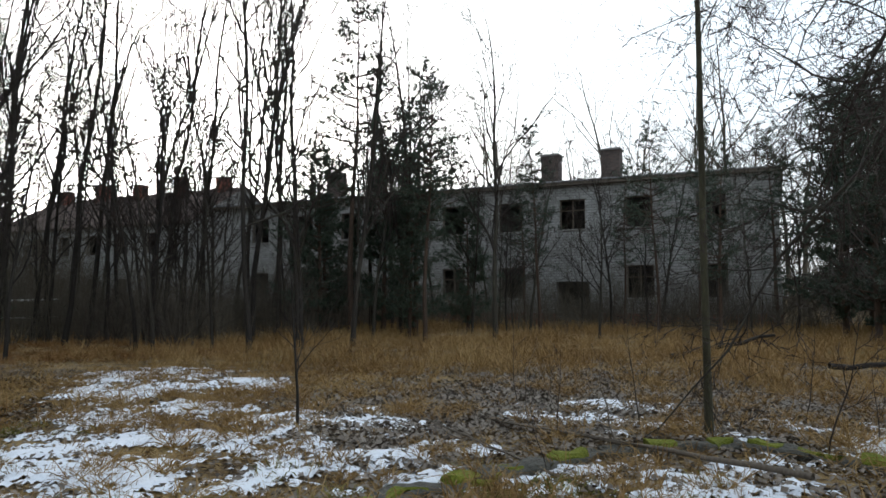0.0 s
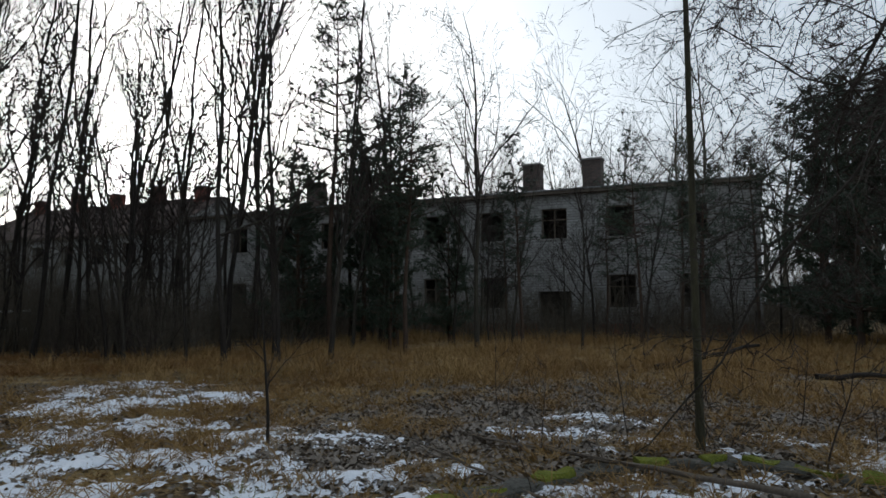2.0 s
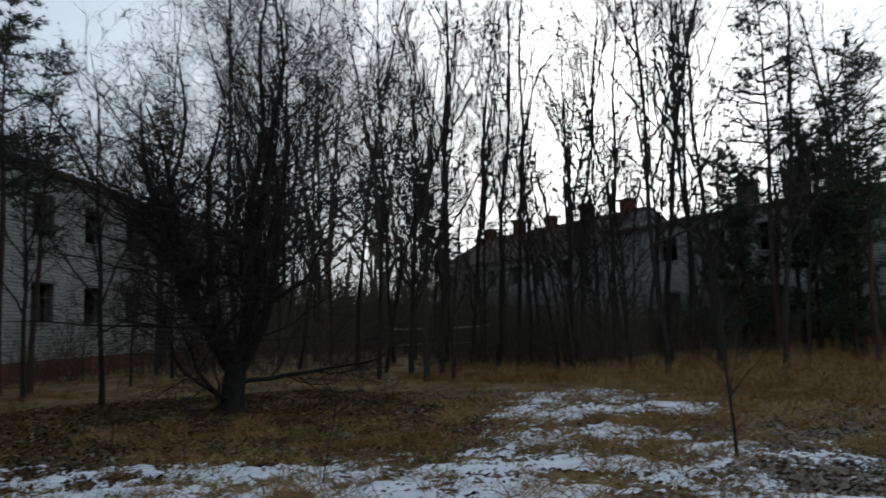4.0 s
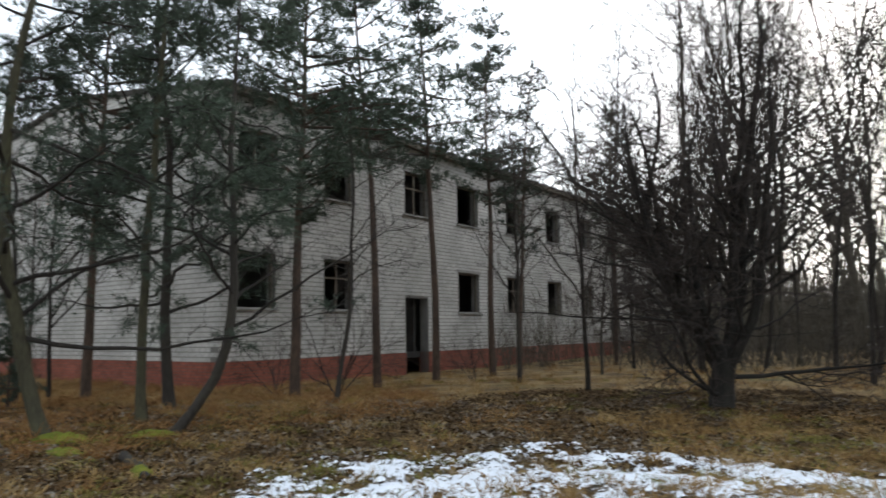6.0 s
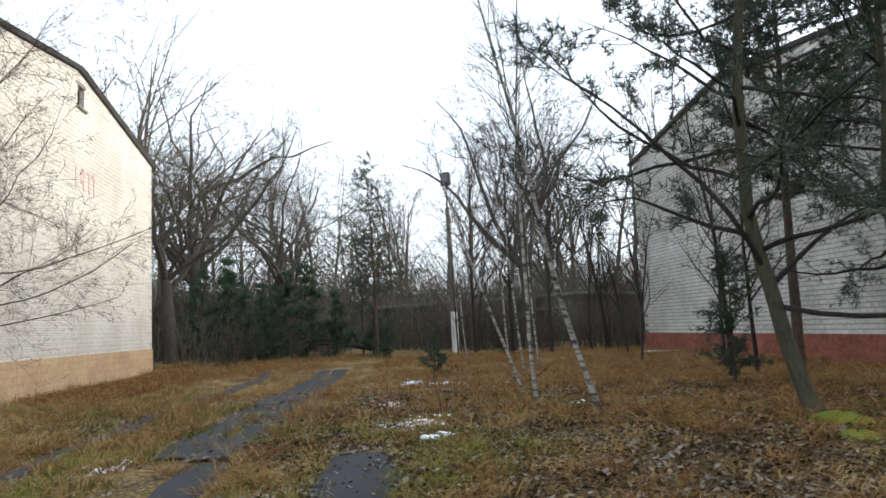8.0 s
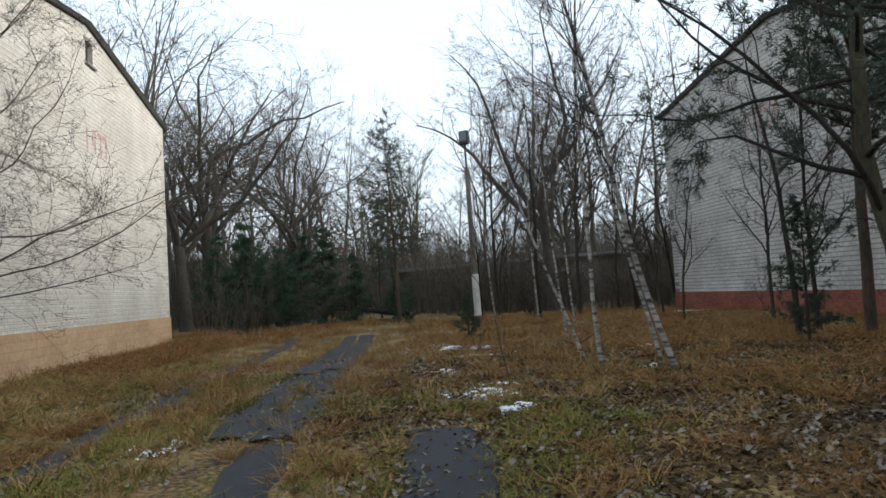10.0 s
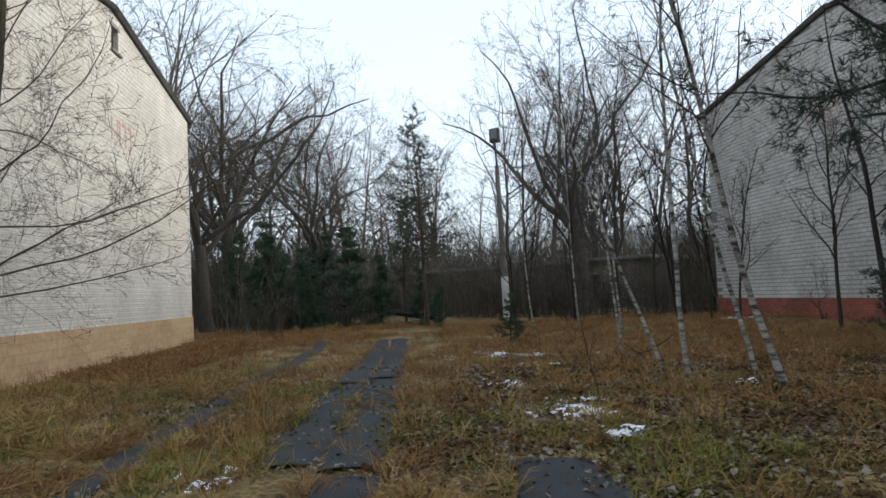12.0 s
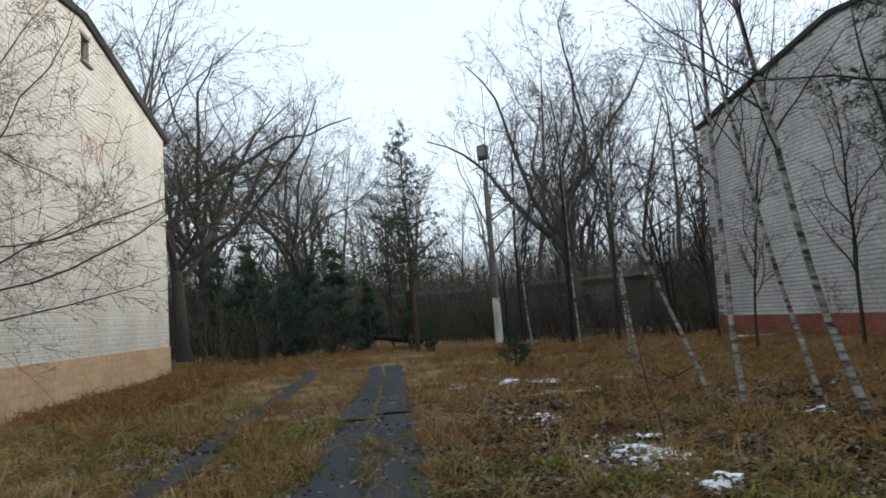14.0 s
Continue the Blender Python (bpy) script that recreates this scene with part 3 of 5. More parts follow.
# a further block with a steep tiled roof
HOUSE_D = house("apartment_block", pose(38.7, 57.5, 0, 0, 0, -90 + A_YAW), "distant grey two-storey block with steep red-brown roof", 21.2, 11.0, 0.5, 6.7, 3.0, [(1.5 + 3.1 * i, z, 2.8 + 3.1 * i, z + 1.45) for i in range(6) for z in (1.25, 4.5)], "grey_brick", "red_brick", roof="roof_red",
                chimneys=[(2.0 + 4.4 * i, 5.0, 0.9, 0.8, 1.0 + 0.3 * (i % 2), "red_brick") for i in range(5)])

# the block behind the pines: its gable faces the path, its front recedes
B_YAW = -36.0
b_front = []
for s, w in ((0.45, 1.3), (3.55, 1.25), (7.3, 1.3), (10.4, 1.4), (13.9, 1.4), (17.4, 1.4), (20.9, 1.4), (24.4, 1.4), (27.9, 1.4), (31.4, 1.4), (34.9, 1.4)):
    b_front.append((s, 5.25, s + w, 6.7))
    if s == 7.3 or s == 24.4:
        b_front.append((s, -0.05, s + 1.25, 2.45))
    else:
        b_front.append((s, 2.0, s + w, 3.45))
HOUSE_B = house("apartment_block", pose(-5.39, 18.1, 0, 0, 0, 90 + B_YAW) @ Matrix.Scale(1, 4), "abandoned two-storey white brick block with red brick plinth behind pines", 42.0, 15.3, 0.65, 7.65, 1.1, b_front, "shaded_stained_brick", "red_brick",
                chimneys=[(9.0, 6.4, 1.0, 0.8, 1.2, "red_brick"), (21.0, 6.4, 1.0, 0.8, 1.2, "red_brick")])

# the block on the other side of the drive, with its gable to the low sun
u_c = Vector((math.cos(radians(B_YAW)), math.sin(radians(B_YAW)), 0))
c_far = Vector((-29.31, 11.45, 0))
HOUSE_C = house("apartment_block", pose(c_far.x, c_far.y, 0, 0, 0, B_YAW - 90), "abandoned two-storey white brick block with tan plastered plinth", 40.0, 15.0, 0.93, 7.93, 1.1,
                [(2 + 3.2 * i, 2.2, 3.4 + 3.2 * i, 3.7) for i in range(11)], "white_brick", "tan_plinth", side_openings=[(7.45, 8.0, 7.98, 8.62)], backing="mortar_light")


# faded red painted figures high on the gables
def painted_figures(x, y, z, turn):
    """Four weathered figures too faint to read: plain bars."""
    h = thing("painted_number", pose(x, y, z, 0, 0, turn), "faded red painted figures on a white brick gable", "writing")
    for i in range(4):
        c = (i - 1.5) * 0.42
        bars = [(c - 0.12, -0.012, -0.32, c - 0.04, -0.006, 0.32)]
        if i:
            bars = [(c - 0.13, -0.012, 0.22, c + 0.13, -0.006, 0.32), (c + 0.05, -0.0125, -0.32, c + 0.13, -0.006, 0.215)]
        if i == 1:
            bars.append((c - 0.13, -0.012, -0.02, c - 0.05, -0.006, 0.215))
            bars.append((c - 0.13, -0.0122, -0.10, c + 0.045, -0.006, -0.025))
        part("figure", box_bm(bars), MAT["red_paint"], h)


MAT["red_paint"] = material("faded_red_paint", [(0.35, (0.55, 0.44, 0.40)), (0.65, (0.42, 0.19, 0.15))], 3, 18)


# ---- the low shed beyond the birches ----
def build_shed():
    m = pose(-43.3, 33.8, 0, 0, 0, 8)
    h = thing("shed", m, "derelict low flat-roofed shed with broken windows among trees", "shed")
    ops = [(1.6, 0.0, 2.6, 2.1), (4.0, 1.0, 5.6, 2.1), (7.4, 1.0, 8.4, 2.2), (8.6, 1.0, 9.7, 2.2), (12.2, 0.9, 14.0, 2.0)]
    w = wall("front_wall", h, 17.0, 0.0, 2.75, ops, MAT["plaster"], MAT["plaster"], course=0.5)
    rng = random.Random(4)
    for o in ops[1:]:
        window(w, *o, rng, 1)
    for x in (0.0, 16.7):
        part("side_wall", box_bm([(x, 0.37, 0, x + 0.3, 6.0, 2.75)]), MAT["plaster"], h)
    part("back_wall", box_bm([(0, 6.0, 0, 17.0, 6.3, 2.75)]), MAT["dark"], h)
    part("roof", box_bm([(-0.5, -0.7, 2.76, 17.5, 6.8, 2.94)], 0.02), MAT["roof"], h)
    return h


MAT["plaster"] = material("grey_plaster", [(0.38, (0.035, 0.032, 0.028)), (0.52, (0.085, 0.078, 0.066)), (0.66, (0.30, 0.28, 0.25))], 0.22, 9, fac=0.3)
build_shed()


# ---- lamp post ----
def build_lamp_post():
    h = thing("lamp_post", pose(-26.83, 25.02, 0, 0, -1.0, 20), "tall concrete lamp post with a dark floodlight on a steel tube", "lamp post")
    w = Wood()
    w.tube([(0, 0, -0.3), (0, 0, 2.0), (0, 0, 7.0)], [0.17, 0.155, 0.10], 14)
    part_mesh("pole", w.done("pole", MAT["pole"]), h)
    w = Wood()
    w.tube([(0, 0, -0.02), (0, 0, 1.9), (0, 0, 1.95)], [0.178, 0.165, 0.155], 14)
    part_mesh("painted_band", w.done("painted_band", MAT["white_paint"]), h, "flaking whitewashed lower band")
    w = Wood()
    w.tube([(0, 0, 6.9), (0, 0, 8.2)], [0.045, 0.045], 8)
    w.tube([(0, 0, 7.0), (0, 0, 7.04)], [0.13, 0.12], 12)
    part_mesh("tube", w.done("tube", MAT["steel"]), h)
    head = part("lamp_head", box_bm([(-0.24, -0.14, 8.15, 0.24, 0.14, 8.82)], 0.05), MAT["steel"], h)
    part("lens", box_bm([(-0.17, -0.155, 8.32, 0.17, -0.13, 8.74)], 0.01), MAT["lens"], head)
    w = Wood()
    w.tube([(0, 0, 7.75), (-0.35, 0, 7.85), (-0.75, 0, 7.7)], [0.018, 0.018, 0.015], 6)
    part_mesh("arm", w.done("arm", MAT["steel"]), h)


q = c_far + u_c * 6.94
painted_figures(q.x, q.y, 5.9, B_YAW + 180)
q = Vector((-5.39, 18.1, 0)) - u_c * 8.29
painted_figures(q.x, q.y, 5.9, B_YAW)
MAT["white_paint"] = material("whitewash", [(0.3, (0.30, 0.29, 0.27)), (0.6, (0.62, 0.61, 0.58))], 3, 25, stretch=(1, 1, 0.4))
MAT["lens"] = material("dusty_lens", [(0.3, (0.10, 0.11, 0.12)), (0.7, (0.20, 0.21, 0.22))], 6, 40, rough=0.25, bump=0)
build_lamp_post()


# ---- asphalt drive ----
def strip(name, p0, p1, width, seed, label, joints=(), z=0.012):
    """A worn strip of asphalt with a ragged edge, broken at the joints."""
    rng = np.random.default_rng(seed)
    p0, p1 = np.array(p0), np.array(p1)
    ln = np.linalg.norm(p1 - p0)
    d = (p1 - p0) / ln
    s = np.array((-d[1], d[0]))
    k = int(ln / 0.12)
    v, f, prev = [], [], None
    wl, wr = 0.0, 0.0
    for i in range(k + 1):
        u = i / k * ln
        wl, wr = 0.85 * wl + rng.normal() * 0.022, 0.85 * wr + rng.normal() * 0.022
        gap = any(abs(u - j) < 0.10 for j in joints)
        row = []
        for a in np.linspace(-1, 1, 9):
            off = a * width / 2 + (wl if a < 0 else wr) * abs(a)
            p = p0 + d * u + s * off
            crown = 0.02 * (1 - a * a)
            row.append(len(v))
            v.append((p[0], p[1], ground_height(p[0], p[1]) + (z + crown if abs(a) < 0.99 else -0.02)))
        if prev and not gap:
            f += [(prev[j], prev[j + 1], row[j + 1], row[j]) for j in range(8)]
        prev = row
    return tagged(new(name, mesh(name, v, f, MAT["asphalt"], True)), label, "drive", kind="structure")


strip("drive", (-3.25, -0.37), (-21.35, 14.53), 0.54, 1, "cracked asphalt drive overgrown at its edges", joints=(12.6, 7.0))
strip("drive", (-9.2, 3.85), (-21.65, 14.17), 0.52, 4, "cracked asphalt drive with grass in its seam", joints=(4.9,))
strip("drive_track", (-9.0, 1.9), (-23.0, 12.9), 0.42, 2, "narrow remnant of asphalt wheel track in grass", joints=(5.0, 9.0))
strip("pavement", (-4.0, 2.05), (-7.8, 5.27), 0.80, 3, "dark asphalt slab path with fallen leaves", joints=())


# ---- low concrete kerb round a sunken bed, with moss ----
def rough_block(name, p0, p1, width, z0, z1, mat, parent=None, seed=0, amp=0.02):
    p0, p1 = Vector((*p0, 0)), Vector((*p1, 0))
    d = (p1 - p0).normalized()
    s = Vector((-d.y, d.x, 0)) * (width / 2)
    n = max(2, int((p1 - p0).length / 0.08))
    v, f = [], []
    for i in range(n + 1):
        c = p0.lerp(p1, i / n)
        for k, (a, z) in enumerate(((-1, z0), (-1, z1 - 0.02), (-0.8, z1), (0, z1), (0.8, z1), (1, z1 - 0.02), (1, z0))):
            q = c + s * a
            e = noise.noise(Vector((q.x * 5, q.y * 5, z * 5 + seed))) * amp
            v.append((q.x + e, q.y + e, z + ground_height(q.x, q.y) + e))
    for i in range(n):
        for k in range(6):
            a = i * 7 + k
            f.append((a, a + 1, a + 8, a + 7))
    f += [tuple(range(7)), tuple(n * 7 + k for k in range(6, -1, -1))]
    return part_mesh(name, mesh(name, v, f, mat, False), parent)


KERB = [((4.4, 2.2), (6.35, 1.15)), ((6.4, 1.12), (7.0, 0.1)), ((7.0, 0.06), (6.55, -0.95)), ((6.52, -1.0), (5.6, -2.4))]
for i, (a, b) in enumerate(KERB):
    k = tagged(rough_block("kerb", a, b, 0.20, -0.25, 0.055, MAT["kerb"], None, i, 0.05), "weathered low concrete kerb with a mossy top", "kerb", "kerbs round the sunken bed")
    for f0, f1 in ((0.05, 0.24), (0.33, 0.52), (0.56, 0.62), (0.78, 0.93))[i % 2::1 + i % 2]:
        q0, q1 = Vector((*a, 0)).lerp(Vector((*b, 0)), f0), Vector((*a, 0)).lerp(Vector((*b, 0)), f1)
        rough_block("moss", (q0.x, q0.y), (q1.x, q1.y), 0.15, 0.03, 0.075, MAT["moss"], k, 7 + i, 0.05)


# ---- moss cushions and roots under the bent trees ----
def moss_cushion(x, y, rx, ry, h, turn, label):
    v, f = [], []
    n, r = 26, 9
    for j in range(r + 1):
        t = j / r
        for i in range(n):
            a = i * 2 * math.pi / n
            e = 1 + 0.22 * noise.noise(Vector((math.cos(a) * 2, math.sin(a) * 2, x)))
            px, py = math.cos(a) * t * rx * e, math.sin(a) * t * ry * e
            z = h * (1 - t ** 2.2) + 0.025 * noise.noise(Vector((px * 14, py * 14, y))) - (0.04 if j == r else 0)
            c, s = math.cos(radians(turn)), math.sin(radians(turn))
            v.append((px * c - py * s, px * s + py * c, z))
    for j in range(r):
        for i in range(n):
            i2 = (i + 1) % n
            f.append((j * n + i, j * n + i2, (j + 1) * n + i2, (j + 1) * n + i))
    ob = new("moss_cushion", mesh("moss_cushion", v, f, MAT["moss"], True))
    ob.location = (x, y, ground_height(x, y))
    tagged(ob, label, "moss")


moss_cushion(-4.62, 9.25, 0.42, 0.18, 0.13, 10, "bright green moss cushion at the foot of a tree")
moss_cushion(-4.25, 8.65, 0.35, 0.2, 0.05, -30, "flat green moss patch on bare ground")
moss_cushion(-2.95, 7.6, 0.30, 0.10, 0.10, -55, "green moss on a rotting log")
moss_cushion(-3.7, 9.75, 0.40, 0.16, 0.10, 30, "bright green moss cushion beside a bent trunk")


def log(name, p0, p1, r0, r1, seed, label, mat, z0=0.0, z1=0.0, spec=None, crook=0.06, steps=9, category="branch"):
    """A fallen limb from p0 to p1, with side twigs."""
    rng = np.random.default_rng(seed)
    a = np.array((p0[0], p0[1], ground_height(*p0) + z0 + r0 * 0.7))
    b = np.array((p1[0], p1[1], ground_height(*p1) + z1 + r1 * 0.7))
    pts = [a + (b - a) * i / steps for i in range(steps + 1)]
    ln = np.linalg.norm(b - a)
    for i in range(1, steps):
        pts[i] = pts[i] + rng.normal(size=3) * ln * crook * 0.25 * (1, 1, 0.4)
    pts = np.array(pts)
    w, t = Wood(), Wood()
    radii = np.linspace(r0, r1, steps + 1)
    w.tube(pts, radii, 8)
    if spec:
        sprout(rng, w, t, pts, radii, 0, spec)
    ob = new(name, w.done(name, MAT[mat]))
    tagged(ob, label, category)
    if t.v:
        tagged(part_mesh("twigs", t.done("twigs", MAT["twig"]), ob), kind="stuff")
    return ob


LOOSE = dict(count=(5, 3), ratio=(0.35, 0.4), angle=40, lift=(0.05, 0.0), bend=0.16, thin=0.5, limb=0.008, **{"from": (0.3, 0.2)})
log("fallen_branch", (5.75, -0.35), (7.5, 2.6), 0.024, 0.008, 11, "long bare fallen branch lying across the kerb", "wood", 0.12, 0.05, LOOSE, crook=0.02)
log("fallen_branch", (5.35, 0.9), (6.9, 2.9), 0.016, 0.006, 12, "thin fallen branch propped on the mossy kerb", "wood", 0.0, 0.10, LOOSE, crook=0.02)
log("fallen_branch", (16.0, 1.75), (16.9, -0.2), 0.07, 0.03, 13, "dark crooked fallen bough in dry grass", "bark", 0.0, 0.5, LOOSE)
log("fallen_branch", (14.2, -1.0), (15.6, -3.6), 0.05, 0.02, 14, "dark fallen bough lying in leaf litter", "bark", 0.1, 0.2, LOOSE)
log("fallen_branch", (-3.45, 8.35), (-2.75, 7.3), 0.06, 0.04, 15, "rotting mossy log lying on the leaf litter", "bark", 0, 0)
log("fallen_branch", (-12.6, 13.0), (-10.6, 11.3), 0.05, 0.02, 16, "rotting branch in dry grass", "bark", 0.02, 0.02, LOOSE)
log("fallen_tree", (-31.5, 24.6), (-37.0, 22.6), 0.16, 0.06, 17, "dark fallen tree lying across the end of the drive", "bark", 0.1, 1.0, dict(count=(12, 6, 4), ratio=(0.4, 0.45, 0.4), angle=50, lift=(0.1, 0, 0), bend=0.2, thin=0.5, blade=0.02, **{"from": (0.2, 0.2, 0.2)}), category="tree")


# ---- trees with a shape of their own ----
OLD = dict(blade=0.006, count=(11, 8, 6, 4), ratio=(0.30, 0.50, 0.45, 0.45), angle=62, lift=(0.03, 0.02, 0.0, 0.0), bend=0.2, thin=0.38, **{"from": (0.30, 0.25, 0.2, 0.2)})

plant("young_tree", bare_tree_meshes(3, 8.5, 0.037, dict(SAPLING, count=(14, 6, 4), ratio=(0.20, 0.4, 0.5), lift=(0.08, 0, 0), **{"from": (0.45, 0.2, 0.2)}), "bark_green", (-0.01, 0.012), crook=0.018), 7.36, 0.38, "slim young tree with algae-green bark beside a kerb")
plant("sapling", bare_tree_meshes(5, 1.75, 0.018, SAPLING, "bark", (0.02, 0.02), crook=0.03), 6.5, 4.1, "thin leafless sapling standing in a snow patch", "sapling")


def overhang(x, y, limbs, seed):
    """A tree beside the path whose limbs reach over it and hang down in twigs."""
    rng = np.random.default_rng(seed)
    wood, limb, twig = Wood(), Wood(), Wood()
    pts = wander(rng, (0, 0, -0.1), (0.0, 0.05, 1), 7.0, 14, 0.04, 0.02)
    wood.tube(pts, 0.15 * (1 - 0.9 * np.linspace(0, 1, 15)), 9)
    spec = dict(steps=(8, 5, 3), count=(15, 9, 6), ratio=(0.30, 0.42, 0.45), angle=46, lift=(-0.05, -0.05, -0.04), bend=0.24, thin=0.50, blade=0.010, **{"from": (0.22, 0.15, 0.1)})
    for z, way, ln in limbs:
        q = wander(rng, pts[int(z * 2)], way, ln, 14, 0.20, -0.025)
        rr = np.linspace(0.030, 0.005, 15)
        limb.tube(q, rr, 6)
        sprout(rng, limb, twig, q, rr, 0, spec)
    return wood.done("trunk", MAT["bark"]), twig.done("crown", MAT["twig"]), limb.done("bough", MAT["bark"])


plant("overhanging_tree", overhang(6.9, -3.6, [(4.0, (-0.05, 1, 0.05), 6.2), (4.5, (0.1, 1, 0.0), 5.6), (3.6, (0.3, 1, 0.12), 4.8), (4.5, (-0.25, 1, -0.02), 5.8), (5.0, (0.45, 1, -0.05), 5.0), (3.2, (0.5, 0.9, 0.12), 3.8), (5.5, (0.0, 1, -0.12), 6.0), (4.0, (0.2, 1, 0.1), 4.2)], 21), 6.9, -3.6, "leafless tree with long drooping twigs over the path")
GABLE_TREE = dict(blade=0.006, steps=(8, 5, 3, 2), count=(46, 11, 6, 4), ratio=(0.40, 0.40, 0.42, 0.5), angles=(72, 42, 44, 45), lift=(0.02, 0.015, 0.0, 0.0), bend=0.15, thin=0.17, limb=0.008, **{"from": (0.15, 0.18, 0.15, 0.1)})
gable_tree = bare_tree_meshes(22, 8.0, 0.11, GABLE_TREE, "bark_green", (0.0, 0.03), crook=0.05)
gable_tree[1].materials[0] = gable_tree[2].materials[0] = MAT["twig_tan"]
plant("overhanging_tree", gable_tree, -14.7, 2.3, "leafless spreading tree with tan twigs before a gable")
APPLE = dict(blade=0.010, steps=(6, 4, 3), count=(17, 10, 7), ratio=(0.46, 0.48, 0.48), angles=(50, 48, 48), lift=(0.06, 0.03, 0.0), bend=0.2, thin=0.42, limb=0.012, **{"from": (0.14, 0.10, 0.1)})
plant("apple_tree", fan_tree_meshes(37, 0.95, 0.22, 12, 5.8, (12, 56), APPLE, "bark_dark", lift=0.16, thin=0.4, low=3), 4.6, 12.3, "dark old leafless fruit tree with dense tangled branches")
plant("bent_pine", crooked_pine_meshes(41, 8.2, 0.10, (0.0, 0.03), (0.34, 0.04), 34, 3.5, 0.16, 0.22, "bark_green", dense=13), -4.85, 9.4, "bent pine with long crooked limbs and a mossy foot")
plant("bent_pine", crooked_pine_meshes(42, 6.6, 0.078, (-0.10, 0.08), (-0.95, -0.25), 22, 2.6, 0.22, 0.45, "bark", dense=11), -3.6, 10.0, "leaning dark pine with a crooked trunk and mossy root")
plant("bent_pine", crooked_pine_meshes(43, 9.6, 0.10, (-0.02, 0.0), (0.1, 0.0), 40, 3.3, 0.18, 0.24, "bark", dense=12), -4.75, 13.2, "dark wild pine with dense low limbs before a wall", turn=40)
plant("bent_pine", crooked_pine_meshes(46, 9.0, 0.08, (0.0, 0.02), (0.05, 0.05), 24, 2.8, 0.26, 0.40, "bark_green", dense=12), -4.45, 11.25, "slim pine with algae-green bark and thin limbs")
plant("wild_tree", bare_tree_meshes(44, 6.5, 0.06, OLD, "bark", (-0.08, 0.0), crook=0.06), -8.3, 14.6, "wild leafless tree with tangled limbs before a gable")
plant("wild_tree", bare_tree_meshes(45, 6.0, 0.05, OLD, "bark", (0.06, 0.05), crook=0.06), -1.9, 13.6, "wild leafless tree with many crossing limbs")

# big oak beyond the lamp
OAK = dict(blade=0.014, steps=(7, 5, 3), count=(10, 9, 9), ratio=(0.42, 0.42, 0.42), angles=(50, 48, 48), lift=(0.05, 0.02, 0.0), bend=0.27, thin=0.38, limb=0.02, **{"from": (0.25, 0.18, 0.15)})
oaks = [fan_tree_meshes(51 + i, 5.0 + 0.8 * (i % 2), 0.38, 7, 11.0, (6, 44), OAK, "bark_oak_hazed", "far_twig_hazed", bend=0.25, lift=0.06, thin=0.40) for i in range(3)]
plant("oak", oaks[0], -26.6, 30.2, "large leafless oak with a wide crooked crown", turn=60)
for i, (x, y, size) in enumerate(((-44.5, 19.8, 1.08), (-48.5, 21.4, 1.1), (-43.5, 25.6, 0.95), (-48.0, 29.0, 0.86), (-39.5, 16.4, 0.9), (-30.5, 36.8, 0.8), (-20.5, 35.5, 0.85))):
    plant("oak", oaks[(i + 1) % 3], x, y, "tall leafless oak with a rounded crown of crooked limbs", turn=i * 77 % 360, size=size, group="oaks at the wood's edge")

# birches beside the drive, leaning
BIRCH_SPEC = [(-7.84, 9.5, 7.8, 0.058, (-0.20, -0.19), 61), (-8.6, 10.4, 6.6, 0.045, (-0.14, -0.12), 62), (-9.2, 9.75, 7.8, 0.05, (-0.08, -0.07), 63), (-9.8, 10.2, 5.0, 0.042, (-0.28, -0.27), 64), (-13.4, 14.4, 6.4, 0.045, (-0.06, -0.05), 65),
              (-15.5, 17.5, 7.0, 0.05, (-0.06, -0.02), 66), (-18.5, 19.5, 7.5, 0.05, (-0.08, -0.04), 67), (-19.6, 18.6, 6.0, 0.045, (-0.12, -0.08), 68), (-31.0, 23.6, 7.5, 0.07, (-0.02, 0.01), 69)]
for x, y, h, r, lean, seed in BIRCH_SPEC:
    plant("birch", bare_tree_meshes(seed, h, r * 0.72, BIRCH, "bark_birch", lean, crook=0.025), x, y, "slim leaning birch with white bark and fine twigs", group="birches by the drive")

# slender bare trees in the grove between the blocks
slender = [bare_tree_meshes(70 + i, 14.5, 0.070, SLENDER, "bark", (0.03 * (i % 3 - 1), 0.025 * (i % 2)), crook=0.07) for i in range(6)]
GROVE = [(13.9, 19.2), (15.2, 21.6), (14.6, 17.9), (17.2, 22.4), (16.2, 12.6), (17.4, 13.9), (19.6, 17.0), (18.2, 16.4), (20.6, 20.4), (21.8, 17.6), (11.6, 21.5), (9.9, 16.9), (13.2, 21.9), (17.8, 26.5), (12.5, 25.4), (15.2, 20.1), (16.3, 19.0), (13.9, 10.8),
         (18.9, 30.4), (21.4, 26.5), (23.2, 23.6), (24.6, 20.4), (25.5, 15.5), (22.2, 12.4), (9.0, 25.5), (10.8, 29.5), (14.8, 32.0), (20.4, 34.8), (25.2, 31.0), (7.6, 21.3), (11.2, 18.9), (27.3, 26.2), (12.0, 35.5), (17.0, 38.5), (22.8, 39.5), (8.2, 34.0), (15.8, 16.2), (12.2, 17.4), (18.6, 19.2), (19.4, 14.2), (13.0, 28.0), (16.4, 24.0), (20.2, 23.2), (23.8, 17.8), (10.2, 23.0), (22.6, 29.6), (26.4, 22.8), (14.2, 35.0), (11.0, 26.8), (19.2, 27.8)]
